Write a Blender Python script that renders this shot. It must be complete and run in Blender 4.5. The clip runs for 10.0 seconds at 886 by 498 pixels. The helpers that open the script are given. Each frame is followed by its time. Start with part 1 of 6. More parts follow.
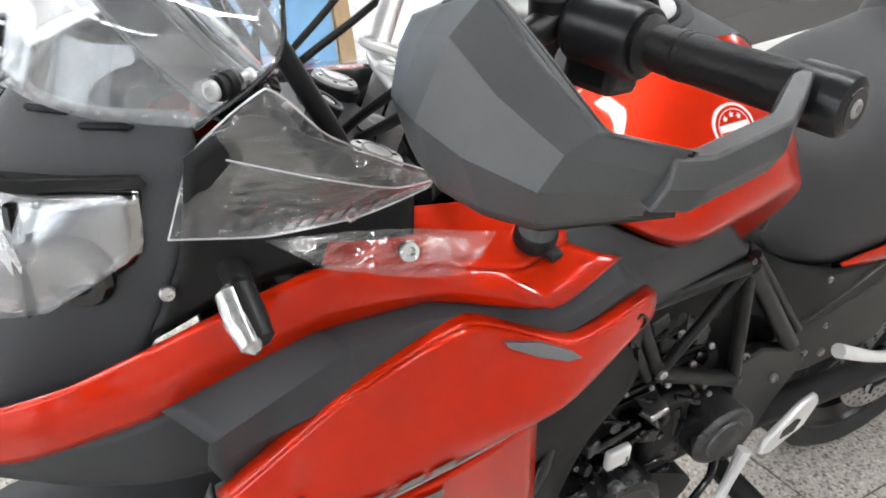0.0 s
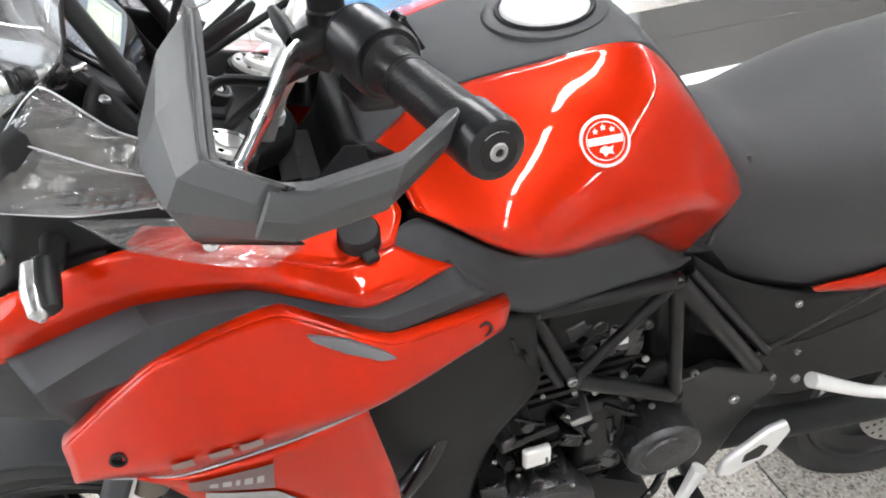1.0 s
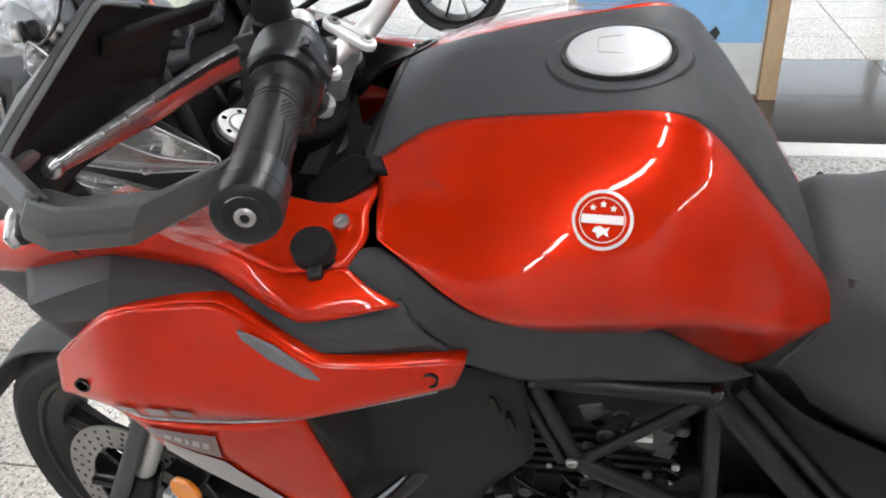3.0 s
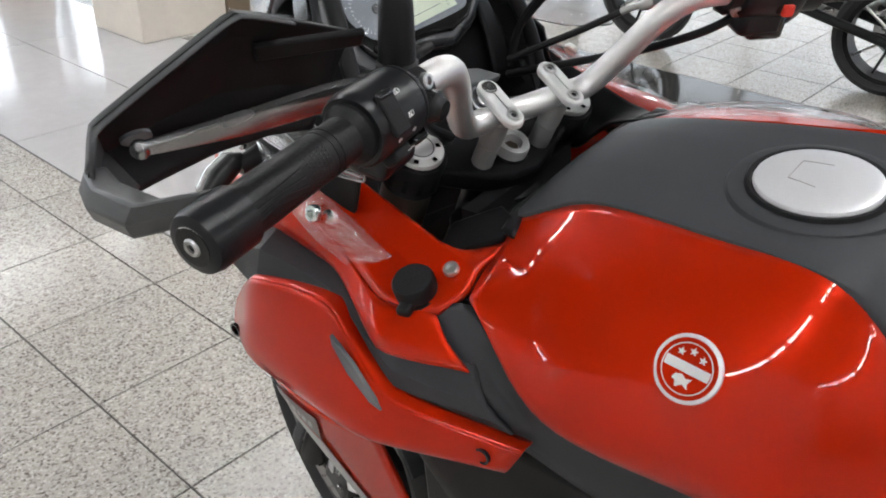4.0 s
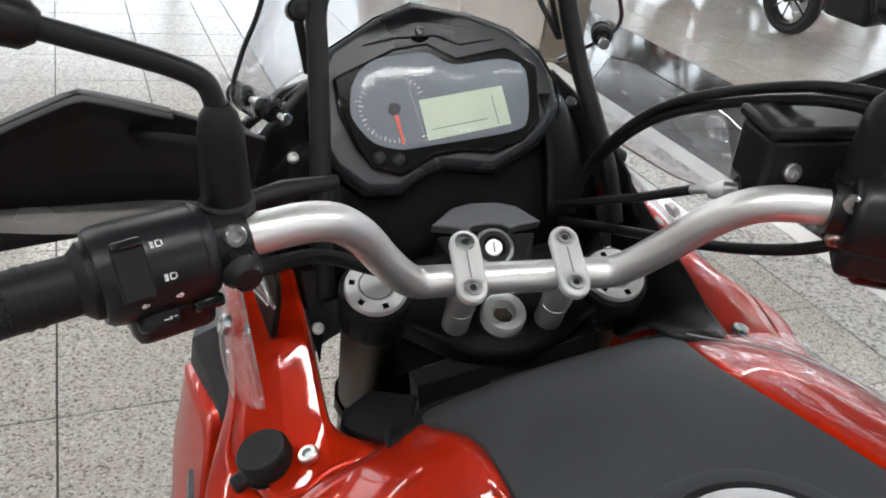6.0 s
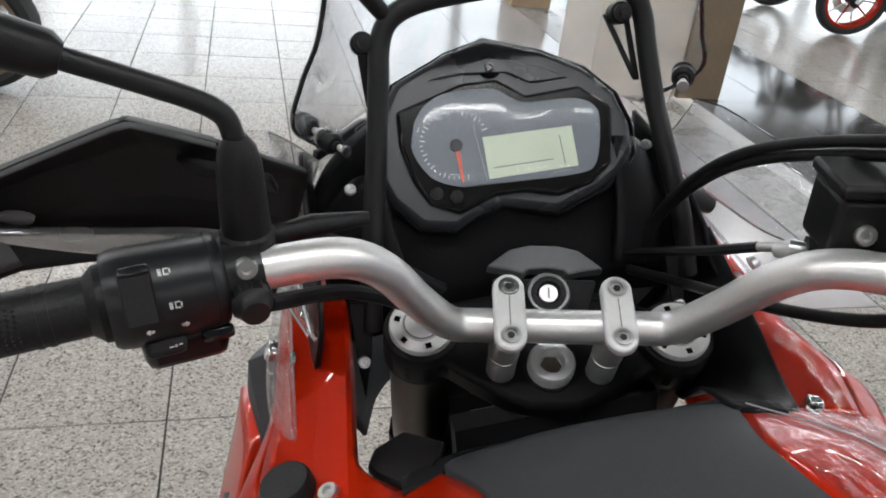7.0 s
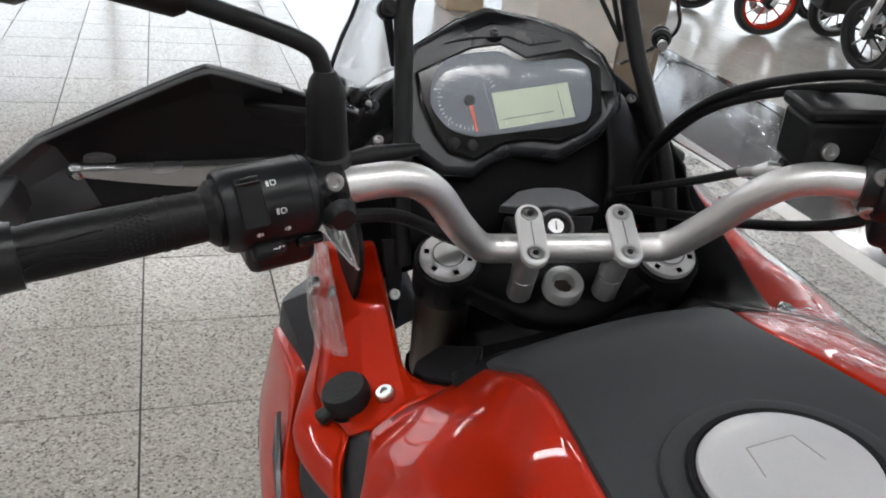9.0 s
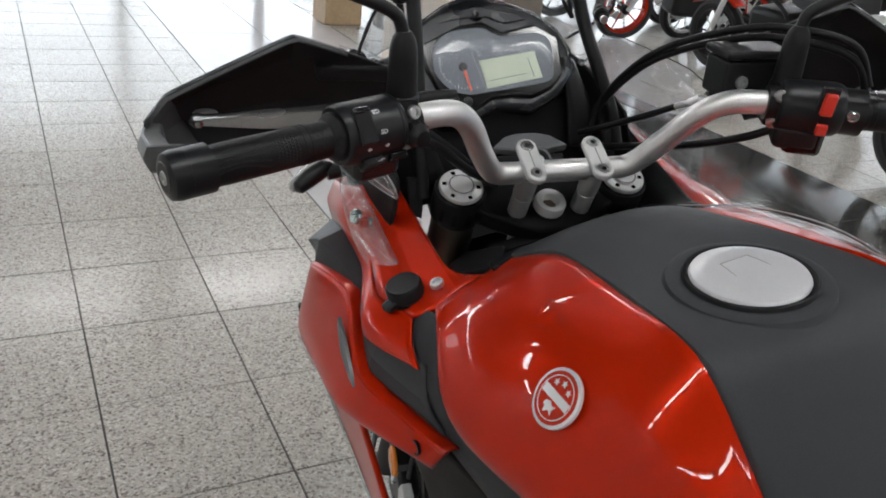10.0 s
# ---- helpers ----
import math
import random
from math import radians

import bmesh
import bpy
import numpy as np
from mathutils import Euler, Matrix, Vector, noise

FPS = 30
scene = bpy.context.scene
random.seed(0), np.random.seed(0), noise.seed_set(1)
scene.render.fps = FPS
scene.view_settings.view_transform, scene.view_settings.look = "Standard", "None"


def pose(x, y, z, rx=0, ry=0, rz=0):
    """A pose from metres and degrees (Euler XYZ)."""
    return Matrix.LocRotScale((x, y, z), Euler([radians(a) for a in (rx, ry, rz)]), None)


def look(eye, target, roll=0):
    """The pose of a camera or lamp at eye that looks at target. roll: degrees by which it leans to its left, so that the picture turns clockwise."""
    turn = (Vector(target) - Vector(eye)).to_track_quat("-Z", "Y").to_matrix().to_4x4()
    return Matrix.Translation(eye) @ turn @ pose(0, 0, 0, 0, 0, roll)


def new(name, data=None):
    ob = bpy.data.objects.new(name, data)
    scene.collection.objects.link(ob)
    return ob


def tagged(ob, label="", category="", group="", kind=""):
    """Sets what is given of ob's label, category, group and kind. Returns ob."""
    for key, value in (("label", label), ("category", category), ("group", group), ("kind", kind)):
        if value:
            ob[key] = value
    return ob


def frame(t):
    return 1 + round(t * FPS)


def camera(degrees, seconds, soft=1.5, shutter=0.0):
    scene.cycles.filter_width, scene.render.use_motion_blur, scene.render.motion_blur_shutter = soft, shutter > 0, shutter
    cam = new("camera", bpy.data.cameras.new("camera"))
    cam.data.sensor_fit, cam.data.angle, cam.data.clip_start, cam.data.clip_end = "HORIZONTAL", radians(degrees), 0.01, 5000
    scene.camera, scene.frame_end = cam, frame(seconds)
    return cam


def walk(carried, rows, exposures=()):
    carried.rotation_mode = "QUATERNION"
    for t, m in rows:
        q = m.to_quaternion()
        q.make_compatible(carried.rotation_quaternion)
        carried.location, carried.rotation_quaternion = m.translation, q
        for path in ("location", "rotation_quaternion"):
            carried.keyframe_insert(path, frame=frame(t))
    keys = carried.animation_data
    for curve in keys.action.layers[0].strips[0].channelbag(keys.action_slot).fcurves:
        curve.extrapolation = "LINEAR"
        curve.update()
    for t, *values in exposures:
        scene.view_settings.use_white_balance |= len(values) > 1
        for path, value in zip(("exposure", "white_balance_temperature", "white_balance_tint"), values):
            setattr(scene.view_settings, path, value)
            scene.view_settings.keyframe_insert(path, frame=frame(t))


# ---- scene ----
cam = camera(56.7, 10.0, soft=1.9)
PATH = [
    (0, (-0.741, 0.346, 1.31), (0.85, -0.407, 0.359), -6.2),
    (0.5, (-0.827, 0.164, 1.332), (0.845, -0.346, 0.359), -4.6),
    (1, (-0.857, 0.052, 1.32), (0.842, -0.295, 0.323), -7.4),
    (1.5, (-0.905, -0.061, 1.332), (0.815, -0.23, 0.325), -4.2),
    (2, (-0.977, -0.186, 1.333), (0.691, -0.059, 0.238), -5.7),
    (2.5, (-0.874, -0.219, 1.33), (0.859, -0.071, 0.342), -3.8),
    (3, (-0.795, -0.25, 1.325), (0.903, 0.098, 0.327), -3.0),
    (3.2, (-0.762, -0.284, 1.325), (0.89, 0.273, 0.345), -2.1),
    (4.3, (-0.59, -0.454, 1.364), (0.657, 0.753, 0.371), 3.2),
    (4.5, (-0.542, -0.447, 1.364), (0.693, 0.777, 0.376), 4.2),
    (5, (-0.453, -0.439, 1.386), (0.718, 0.881, 0.445), 5.7),
    (5.2, (-0.418, -0.434, 1.39), (0.653, 0.974, 0.456), 5.3),
    (6.3, (-0.253, -0.453, 1.396), (0.441, 1.156, 0.433), 8.8),
    (6.5, (-0.237, -0.455, 1.396), (0.396, 1.187, 0.446), 8.2),
    (7, (-0.218, -0.447, 1.403), (0.25, 1.253, 0.459), 6.8),
    (7.5, (-0.217, -0.447, 1.405), (0.202, 1.275, 0.478), 7.0),
    (8, (-0.223, -0.458, 1.401), (0.129, 1.264, 0.445), 6.3),
    (8.5, (-0.243, -0.484, 1.393), (0.267, 1.217, 0.473), 7.9),
    (9, (-0.32, -0.533, 1.382), (0.305, 1.134, 0.473), 7.4),
    (9.5, (-0.454, -0.603, 1.363), (0.376, 0.983, 0.471), 6.8),
    (10, (-0.54, -0.689, 1.371), (0.361, 0.886, 0.529), 7.2),
]
walk(cam, [(t, look(eye, target, roll)) for t, eye, target, roll in PATH], [(0, 1.24), (0.5, 1.42), (1, 1.5), (1.5, 1.32), (2, 1.08), (2.5, 1.13), (3.2, 0.86), (4.3, 0.5), (5.2, .57), (6.5, 0.34), (8.5, .24), (10, 0.06)])

# ---- light ----
world = bpy.data.worlds.new("world")
world.use_nodes = True
scene.world = world
world.node_tree.nodes["Background"].inputs[0].default_value = (0.75, 0.82, 1.0, 1)
world.node_tree.nodes["Background"].inputs[1].default_value = 0.6


# ---- materials ----
def mat(name, color, rough=0.5, metal=0.0, coat=0.0, grain=0.0, grain_scale=300.0, bump=0.0, bump_scale=400.0, spec=0.5, wear=0.0):
    """A principled material with variation at two scales in colour and roughness, and fine relief."""
    m = bpy.data.materials.new(name)
    m.use_nodes = True
    nt = m.node_tree
    b = nt.nodes["Principled BSDF"]
    b.inputs["Metallic"].default_value = metal
    b.inputs["Coat Weight"].default_value = coat
    b.inputs["Coat Roughness"].default_value = 0.03
    b.inputs["Specular IOR Level"].default_value = spec
    co = nt.nodes.new("ShaderNodeTexCoord")
    n1 = nt.nodes.new("ShaderNodeTexNoise")
    n1.inputs["Scale"].default_value = grain_scale
    n1.inputs["Detail"].default_value = 3
    n2 = nt.nodes.new("ShaderNodeTexNoise")
    n2.inputs["Scale"].default_value = 9.0
    n2.inputs["Detail"].default_value = 5
    for n in (n1, n2):
        nt.links.new(co.outputs["Object"], n.inputs["Vector"])
    mix = nt.nodes.new("ShaderNodeMath")
    mix.operation = "MULTIPLY_ADD"
    nt.links.new(n1.outputs[0], mix.inputs[0])
    mix.inputs[1].default_value = 0.6
    nt.links.new(n2.outputs[0], mix.inputs[2])
    ramp = nt.nodes.new("ShaderNodeMapRange")
    nt.links.new(mix.outputs[0], ramp.inputs[0])
    ramp.inputs[1].default_value, ramp.inputs[2].default_value = 0.5, 1.1
    ramp.inputs[3].default_value, ramp.inputs[4].default_value = 1 - grain, 1 + grain
    col = nt.nodes.new("ShaderNodeVectorMath")
    col.operation = "SCALE"
    col.inputs[0].default_value = color[:3]
    nt.links.new(ramp.outputs[0], col.inputs["Scale"])
    nt.links.new(col.outputs[0], b.inputs["Base Color"])
    rr = nt.nodes.new("ShaderNodeMapRange")
    nt.links.new(n2.outputs[0], rr.inputs[0])
    rr.inputs[1].default_value, rr.inputs[2].default_value = 0.3, 0.7
    rr.inputs[3].default_value, rr.inputs[4].default_value = rough * (0.9 - wear), rough * (1.1 + wear)
    nt.links.new(rr.outputs[0], b.inputs["Roughness"])
    if bump:
        n3 = nt.nodes.new("ShaderNodeTexNoise")
        n3.inputs["Scale"].default_value = bump_scale
        n3.inputs["Detail"].default_value = 2
        nt.links.new(co.outputs["Object"], n3.inputs["Vector"])
        bp_ = nt.nodes.new("ShaderNodeBump")
        bp_.inputs["Strength"].default_value = bump
        bp_.inputs["Distance"].default_value = 0.001
        nt.links.new(n3.outputs[0], bp_.inputs["Height"])
        nt.links.new(bp_.outputs[0], b.inputs["Normal"])
    return m


def clear(name, tint=(0.95, 0.96, 0.97), gloss=0.02, haze=0.0, wrinkle=0.0):
    """Thin clear plastic: it lets light straight through and mirrors at its surface."""
    m = bpy.data.materials.new(name)
    m.use_nodes = True
    nt = m.node_tree
    nt.nodes.remove(nt.nodes["Principled BSDF"])
    out = nt.nodes["Material Output"]
    tr = nt.nodes.new("ShaderNodeBsdfTransparent")
    tr.inputs[0].default_value = (*tint, 1)
    gl = nt.nodes.new("ShaderNodeBsdfGlossy")
    gl.inputs["Roughness"].default_value = gloss
    if wrinkle:
        # creases of the protective film
        wc = nt.nodes.new("ShaderNodeTexCoord")
        wn = nt.nodes.new("ShaderNodeTexNoise")
        wn.inputs["Scale"].default_value = 26.0
        wn.inputs["Detail"].default_value = 3
        wn.inputs["Distortion"].default_value = 1.6
        wm = nt.nodes.new("ShaderNodeMapping")
        wm.inputs["Scale"].default_value = (1.0, 0.22, 1.6)
        wm.inputs["Rotation"].default_value = (0.35, 0, 0)
        nt.links.new(wc.outputs["Object"], wm.inputs["Vector"])
        nt.links.new(wm.outputs[0], wn.inputs["Vector"])
        wb = nt.nodes.new("ShaderNodeBump")
        wb.inputs["Strength"].default_value = wrinkle
        wb.inputs["Distance"].default_value = 0.012
        nt.links.new(wn.outputs[0], wb.inputs["Height"])
        nt.links.new(wb.outputs[0], gl.inputs["Normal"])
    lw = nt.nodes.new("ShaderNodeLayerWeight")
    lw.inputs[0].default_value = 0.5
    pw = nt.nodes.new("ShaderNodeMath")
    pw.operation = "POWER"
    pw.inputs[1].default_value = 5.0
    nt.links.new(lw.outputs["Facing"], pw.inputs[0])
    fr = nt.nodes.new("ShaderNodeMath")
    fr.operation = "MULTIPLY_ADD"
    fr.inputs[1].default_value = 0.6
    fr.inputs[2].default_value = 0.06 + 0.25 * max(0.0, wrinkle - 0.3)
    nt.links.new(pw.outputs[0], fr.inputs[0])
    mx = nt.nodes.new("ShaderNodeMixShader")
    nt.links.new(fr.outputs[0], mx.inputs[0])
    nt.links.new(tr.outputs[0], mx.inputs[1])
    nt.links.new(gl.outputs[0], mx.inputs[2])
    if haze:
        # uneven pale diffuse veil: broad reflections painted in, with some plastic haze
        df = nt.nodes.new("ShaderNodeBsdfDiffuse")
        df.inputs[0].default_value = (0.8, 0.82, 0.85, 1)
        tc = nt.nodes.new("ShaderNodeTexCoord")
        nz = nt.nodes.new("ShaderNodeTexNoise")
        nz.inputs["Scale"].default_value = 14.0
        nz.inputs["Detail"].default_value = 6
        nt.links.new(tc.outputs["Object"], nz.inputs["Vector"])
        hz = nt.nodes.new("ShaderNodeMapRange")
        hz.inputs[1].default_value, hz.inputs[2].default_value = 0.3, 0.75
        hz.inputs[3].default_value, hz.inputs[4].default_value = haze * 0.3, haze * 1.8
        nt.links.new(nz.outputs[0], hz.inputs[0])
        m2 = nt.nodes.new("ShaderNodeMixShader")
        nt.links.new(hz.outputs[0], m2.inputs[0])
        nt.links.new(mx.outputs[0], m2.inputs[1])
        nt.links.new(df.outputs[0], m2.inputs[2])
        nt.links.new(m2.outputs[0], out.inputs[0])
        return m
    nt.links.new(mx.outputs[0], out.inputs[0])
    return m


def glow(name, color, strength):
    m = bpy.data.materials.new(name)
    m.use_nodes = True
    b = m.node_tree.nodes["Principled BSDF"]
    b.inputs["Base Color"].default_value = (0.8, 0.8, 0.8, 1)
    b.inputs["Emission Color"].default_value = (*color, 1)
    b.inputs["Emission Strength"].default_value = strength
    return m


def granite(name, base, dark, light, rough, scale=140.0, fleck=1.0):
    """Polished speckled stone: mineral flecks of two sizes, tone that differs from slab to slab, thin film of dust."""
    m = bpy.data.materials.new(name)
    m.use_nodes = True
    nt = m.node_tree
    b = nt.nodes["Principled BSDF"]
    co = nt.nodes.new("ShaderNodeTexCoord")
    info = nt.nodes.new("ShaderNodeObjectInfo")
    geo = nt.nodes.new("ShaderNodeNewGeometry")
    add = nt.nodes.new("ShaderNodeMath")
    add.operation = "ADD"
    nt.links.new(info.outputs["Random"], add.inputs[0])
    nt.links.new(geo.outputs["Random Per Island"], add.inputs[1])
    off = nt.nodes.new("ShaderNodeVectorMath")
    off.operation = "MULTIPLY_ADD"
    off.inputs[1].default_value = (1, 1, 1)
    sc = nt.nodes.new("ShaderNodeVectorMath")
    sc.operation = "SCALE"
    sc.inputs[0].default_value = (17.3, 9.1, 5.7)
    nt.links.new(add.outputs[0], sc.inputs["Scale"])
    nt.links.new(co.outputs["Object"], off.inputs[0])
    nt.links.new(sc.outputs[0], off.inputs[2])
    v = nt.nodes.new("ShaderNodeTexVoronoi")
    v.inputs["Scale"].default_value = scale
    nt.links.new(off.outputs[0], v.inputs["Vector"])
    n1 = nt.nodes.new("ShaderNodeTexNoise")
    n1.inputs["Scale"].default_value = scale * 0.75
    n1.inputs["Detail"].default_value = 4
    n1.inputs["Roughness"].default_value = 0.65
    nt.links.new(off.outputs[0], n1.inputs["Vector"])
    n2 = nt.nodes.new("ShaderNodeTexNoise")
    n2.inputs["Scale"].default_value = 3.0
    n2.inputs["Detail"].default_value = 6
    nt.links.new(off.outputs[0], n2.inputs["Vector"])
    sep = nt.nodes.new("ShaderNodeSeparateColor")
    nt.links.new(v.outputs["Color"], sep.inputs[0])
    r1 = nt.nodes.new("ShaderNodeValToRGB")
    r1.color_ramp.elements[0].position = 0.0
    r1.color_ramp.elements[0].color = (*dark, 1)
    r1.color_ramp.elements[1].position = 1.0
    r1.color_ramp.elements[1].color = (*light, 1)
    e = r1.color_ramp.elements.new(0.14 * fleck)
    e.color = (*[d * 0.5 + c * 0.5 for d, c in zip(dark, base)], 1)
    e = r1.color_ramp.elements.new(0.3 * fleck)
    e.color = (*base, 1)
    e = r1.color_ramp.elements.new(0.75)
    e.color = (*[c * 1.04 for c in base], 1)
    nt.links.new(sep.outputs[0], r1.inputs[0])
    r2 = nt.nodes.new("ShaderNodeValToRGB")
    r2.color_ramp.elements[0].position = 0.33
    r2.color_ramp.elements[0].color = (0.35, 0.33, 0.31, 1)
    r2.color_ramp.elements[1].position = 0.45
    r2.color_ramp.elements[1].color = (1, 1, 1, 1)
    nt.links.new(n1.outputs[0], r2.inputs[0])
    mul = nt.nodes.new("ShaderNodeMix")
    mul.data_type, mul.blend_type = "RGBA", "MULTIPLY"
    mul.inputs[0].default_value = 0.8
    nt.links.new(r1.outputs[0], mul.inputs[6])
    nt.links.new(r2.outputs[0], mul.inputs[7])
    tone = nt.nodes.new("ShaderNodeMapRange")
    nt.links.new(add.outputs[0], tone.inputs[0])
    tone.inputs[1].default_value, tone.inputs[2].default_value = 0, 2
    tone.inputs[3].default_value, tone.inputs[4].default_value = 0.92, 1.08
    fin = nt.nodes.new("ShaderNodeVectorMath")
    fin.operation = "SCALE"
    nt.links.new(mul.outputs[2], fin.inputs[0])
    nt.links.new(tone.outputs[0], fin.inputs["Scale"])
    nt.links.new(fin.outputs[0], b.inputs["Base Color"])
    rr = nt.nodes.new("ShaderNodeMapRange")
    nt.links.new(n2.outputs[0], rr.inputs[0])
    rr.inputs[1].default_value, rr.inputs[2].default_value = 0.3, 0.7
    rr.inputs[3].default_value, rr.inputs[4].default_value = rough * 0.75, rough * 1.3
    nt.links.new(rr.outputs[0], b.inputs["Roughness"])
    return m


RED = mat("red_lacquer", (0.5, 0.0175, 0.0008), 0.34, 0.34, 0.65, 0.07, 1400, spec=0.05)
RED.node_tree.nodes["Principled BSDF"].inputs["Coat IOR"].default_value = 1.48
BLACK = mat("black_plastic", (0.0115, 0.0115, 0.0125), 0.36, 0, 0, 0.25, 500, 0.15, 900, spec=0.25)
GLOSSBLACK = mat("black_lacquer", (0.005, 0.005, 0.0055), 0.13, 0, 0, 0.1)
GREY = mat("grey_plastic", (0.047, 0.049, 0.053), 0.5, 0, 0, 0.12, 700, 0.3, 1200, spec=0.15)
GUARD = mat("grey_guard_plastic", (0.05, 0.052, 0.055), 0.4, 0, 0, 0.15, 700, 0.25, 1000)
RUBBER = mat("rubber", (0.008, 0.008, 0.009), 0.45, 0, 0, 0.25, 300, 0.4, 350, spec=0.25)
TYRE = mat("tyre_rubber", (0.018, 0.018, 0.019), 0.7, 0, 0, 0.3, 120, 0.4, 200)
SEAT = mat("seat_vinyl", (0.048, 0.049, 0.052), 0.6, 0, 0, 0.12, 500, 0.5, 900, spec=0.3)
ALU = mat("satin_aluminium", (0.8, 0.79, 0.785), 0.4, 0.8, 0, 0.05, 500, 0.08, 1500, wear=0.1)
SILVER = mat("silver_paint", (0.74, 0.74, 0.74), 0.38, 0.35, 0.2, 0.05, 600)
CAPSILVER = mat("fuel_cap_silver", (0.58, 0.58, 0.6), 0.4, 0.15, 0.6, 0.05, 600)
CHROME = mat("steel", (0.6, 0.6, 0.6), 0.3, 1.0, 0, 0.08, 400, wear=0.2)
ENGINE = mat("engine_black", (0.009, 0.009, 0.0095), 0.38, 0.1, 0, 0.4, 120, 0.4, 250, spec=0.3)
SHROUD = mat("dark_shroud_plastic", (0.0085, 0.0088, 0.0095), 0.45, 0, 0, 0.15, 600, 0.3, 1000, spec=0.2)
CASE = mat("engine_cover_grey", (0.012, 0.0125, 0.013), 0.38, 0.15, 0, 0.2, 200, 0.2, 500)
CLEAR = clear("clear_plastic", (0.985, 0.988, 0.99), haze=0.085)
FILM = clear("filmed_plastic", (0.97, 0.975, 0.98), 0.06, haze=0.025, wrinkle=0.6)
# the milky haze partly paints in the pale floor reflection
MILKY = clear("milky_plastic", (0.96, 0.965, 0.98), 0.06, haze=0.13, wrinkle=0.4)
WRAP = clear("wrap_film", (0.98, 0.98, 0.98), 0.035, haze=0.008, wrinkle=0.36)
CASTING = mat("rough_dark_casting", (0.07, 0.07, 0.073), 0.34, 0.8, 0, 0.5, 160, 0.7, 240, wear=0.3)
PANE = clear("window_glass", (0.97, 0.98, 0.98))
# pale patchy colour that paints the glint on clear edges and folds
GLINTEDGE = mat("painted_edge_glint", (0.5, 0.5, 0.51), 0.15, 0.3, 1.0, 0.3, 40)
# dark base paints in the dark background mirrored by the clear edge
EDGE = mat("clear_edge", (0.03, 0.031, 0.033), 0.1, 0, 1.0, 0.1, 60)
DISC = mat("disc_steel", (0.34, 0.33, 0.32), 0.42, 0.8, 0, 0.1, 200)
BOWL = mat("lamp_reflector", (0.34, 0.34, 0.345), 0.16, 1.0, 0, 0.35, 14)
# haze here paints the wide pale reflection over the dial
LENS = clear("meter_lens", (0.93, 0.95, 0.97), 0.16, haze=0.07)
WHITE = mat("white_print", (0.75, 0.75, 0.75), 0.4, 0, 0, 0.03)
LCD = mat("lcd_grey_green", (0.58, 0.64, 0.48), 0.35, 0, 0, 0.03)
DIAL = mat("dial_grey", (0.12, 0.135, 0.16), 0.4, 0, 0, 0.1)
ORANGE = mat("needle_orange", (0.8, 0.09, 0.03), 0.4, 0, 0, 0.02)
AMBER = mat("amber_reflector", (0.75, 0.22, 0.02), 0.2, 0, 0.5, 0.1)
REDSWITCH = mat("red_switch", (0.75, 0.05, 0.03), 0.4, 0, 0, 0.05)
DECAL = mat("decal_grey", (0.32, 0.30, 0.30), 0.35, 0, 0.3, 0.05)
DECALMARK = mat("decal_mark", (0.2, 0.125, 0.115), 0.3, 0, 0.5, 0.08)
DECALRED = mat("decal_dark_grey", (0.13, 0.075, 0.075), 0.3, 0, 0.5, 0.05)
TILE = granite("granite_tile", (0.445, 0.414, 0.378), (0.17, 0.15, 0.132), (0.6, 0.58, 0.55), 0.2, 170.0)
JOINT = mat("dark_joint", (0.05, 0.047, 0.044), 0.8, 0, 0, 0.2)
STRIP = granite("granite_strip", (0.42, 0.41, 0.39), (0.12, 0.11, 0.1), (0.55, 0.53, 0.5), 0.3, 90.0, 1.4)
WHITESTRIP = mat("white_marble_strip", (0.72, 0.71, 0.69), 0.25, 0, 0, 0.05, 20)
DARKTILE = mat("dark_porcelain", (0.047, 0.0455, 0.0435), 0.1, 0, 0, 0.1, 40, spec=0.65, wear=0.05)
WALL = mat("wall_paint", (0.6, 0.58, 0.55), 0.6, 0, 0, 0.04, 60, 0.1, 300)
WALLGREY = mat("grey_wall_paint", (0.16, 0.152, 0.145), 0.6, 0, 0, 0.06, 60, 0.1, 300)
CEIL = mat("ceiling_paint", (0.13, 0.13, 0.13), 0.7, 0, 0, 0.03)
TAN = mat("tan_wood", (0.5, 0.36, 0.22), 0.45, 0, 0, 0.15, 40)
BEIGE = mat("beige_panel", (0.76, 0.69, 0.61), 0.4, 0, 0, 0.05, 30)
BROWN = mat("brown_panel", (0.2, 0.15, 0.1), 0.4, 0, 0, 0.1, 40)
POSTERBLUE = mat("poster_blue", (0.25, 0.5, 0.8), 0.4, 0, 0, 0.12, 4)
POSTERPALE = mat("poster_pale", (0.66, 0.68, 0.7), 0.4, 0, 0, 0.08, 5)
PITCH = mat("pitch_black_plastic", (0.008, 0.008, 0.009), 0.4, 0, 0, 0.25, 400, 0.2, 300, spec=0.12)
PLATE = mat("lock_plate_grey", (0.13, 0.133, 0.14), 0.35, 0, 0.2, 0.1, 500)
DEEP = mat("deep_black_plastic", (0.018, 0.018, 0.0195), 0.45, 0, 0, 0.25, 500, spec=0.1)
TUBE = glow("lamp_diffuser", (0.99, 1.0, 1.0), 28.5)


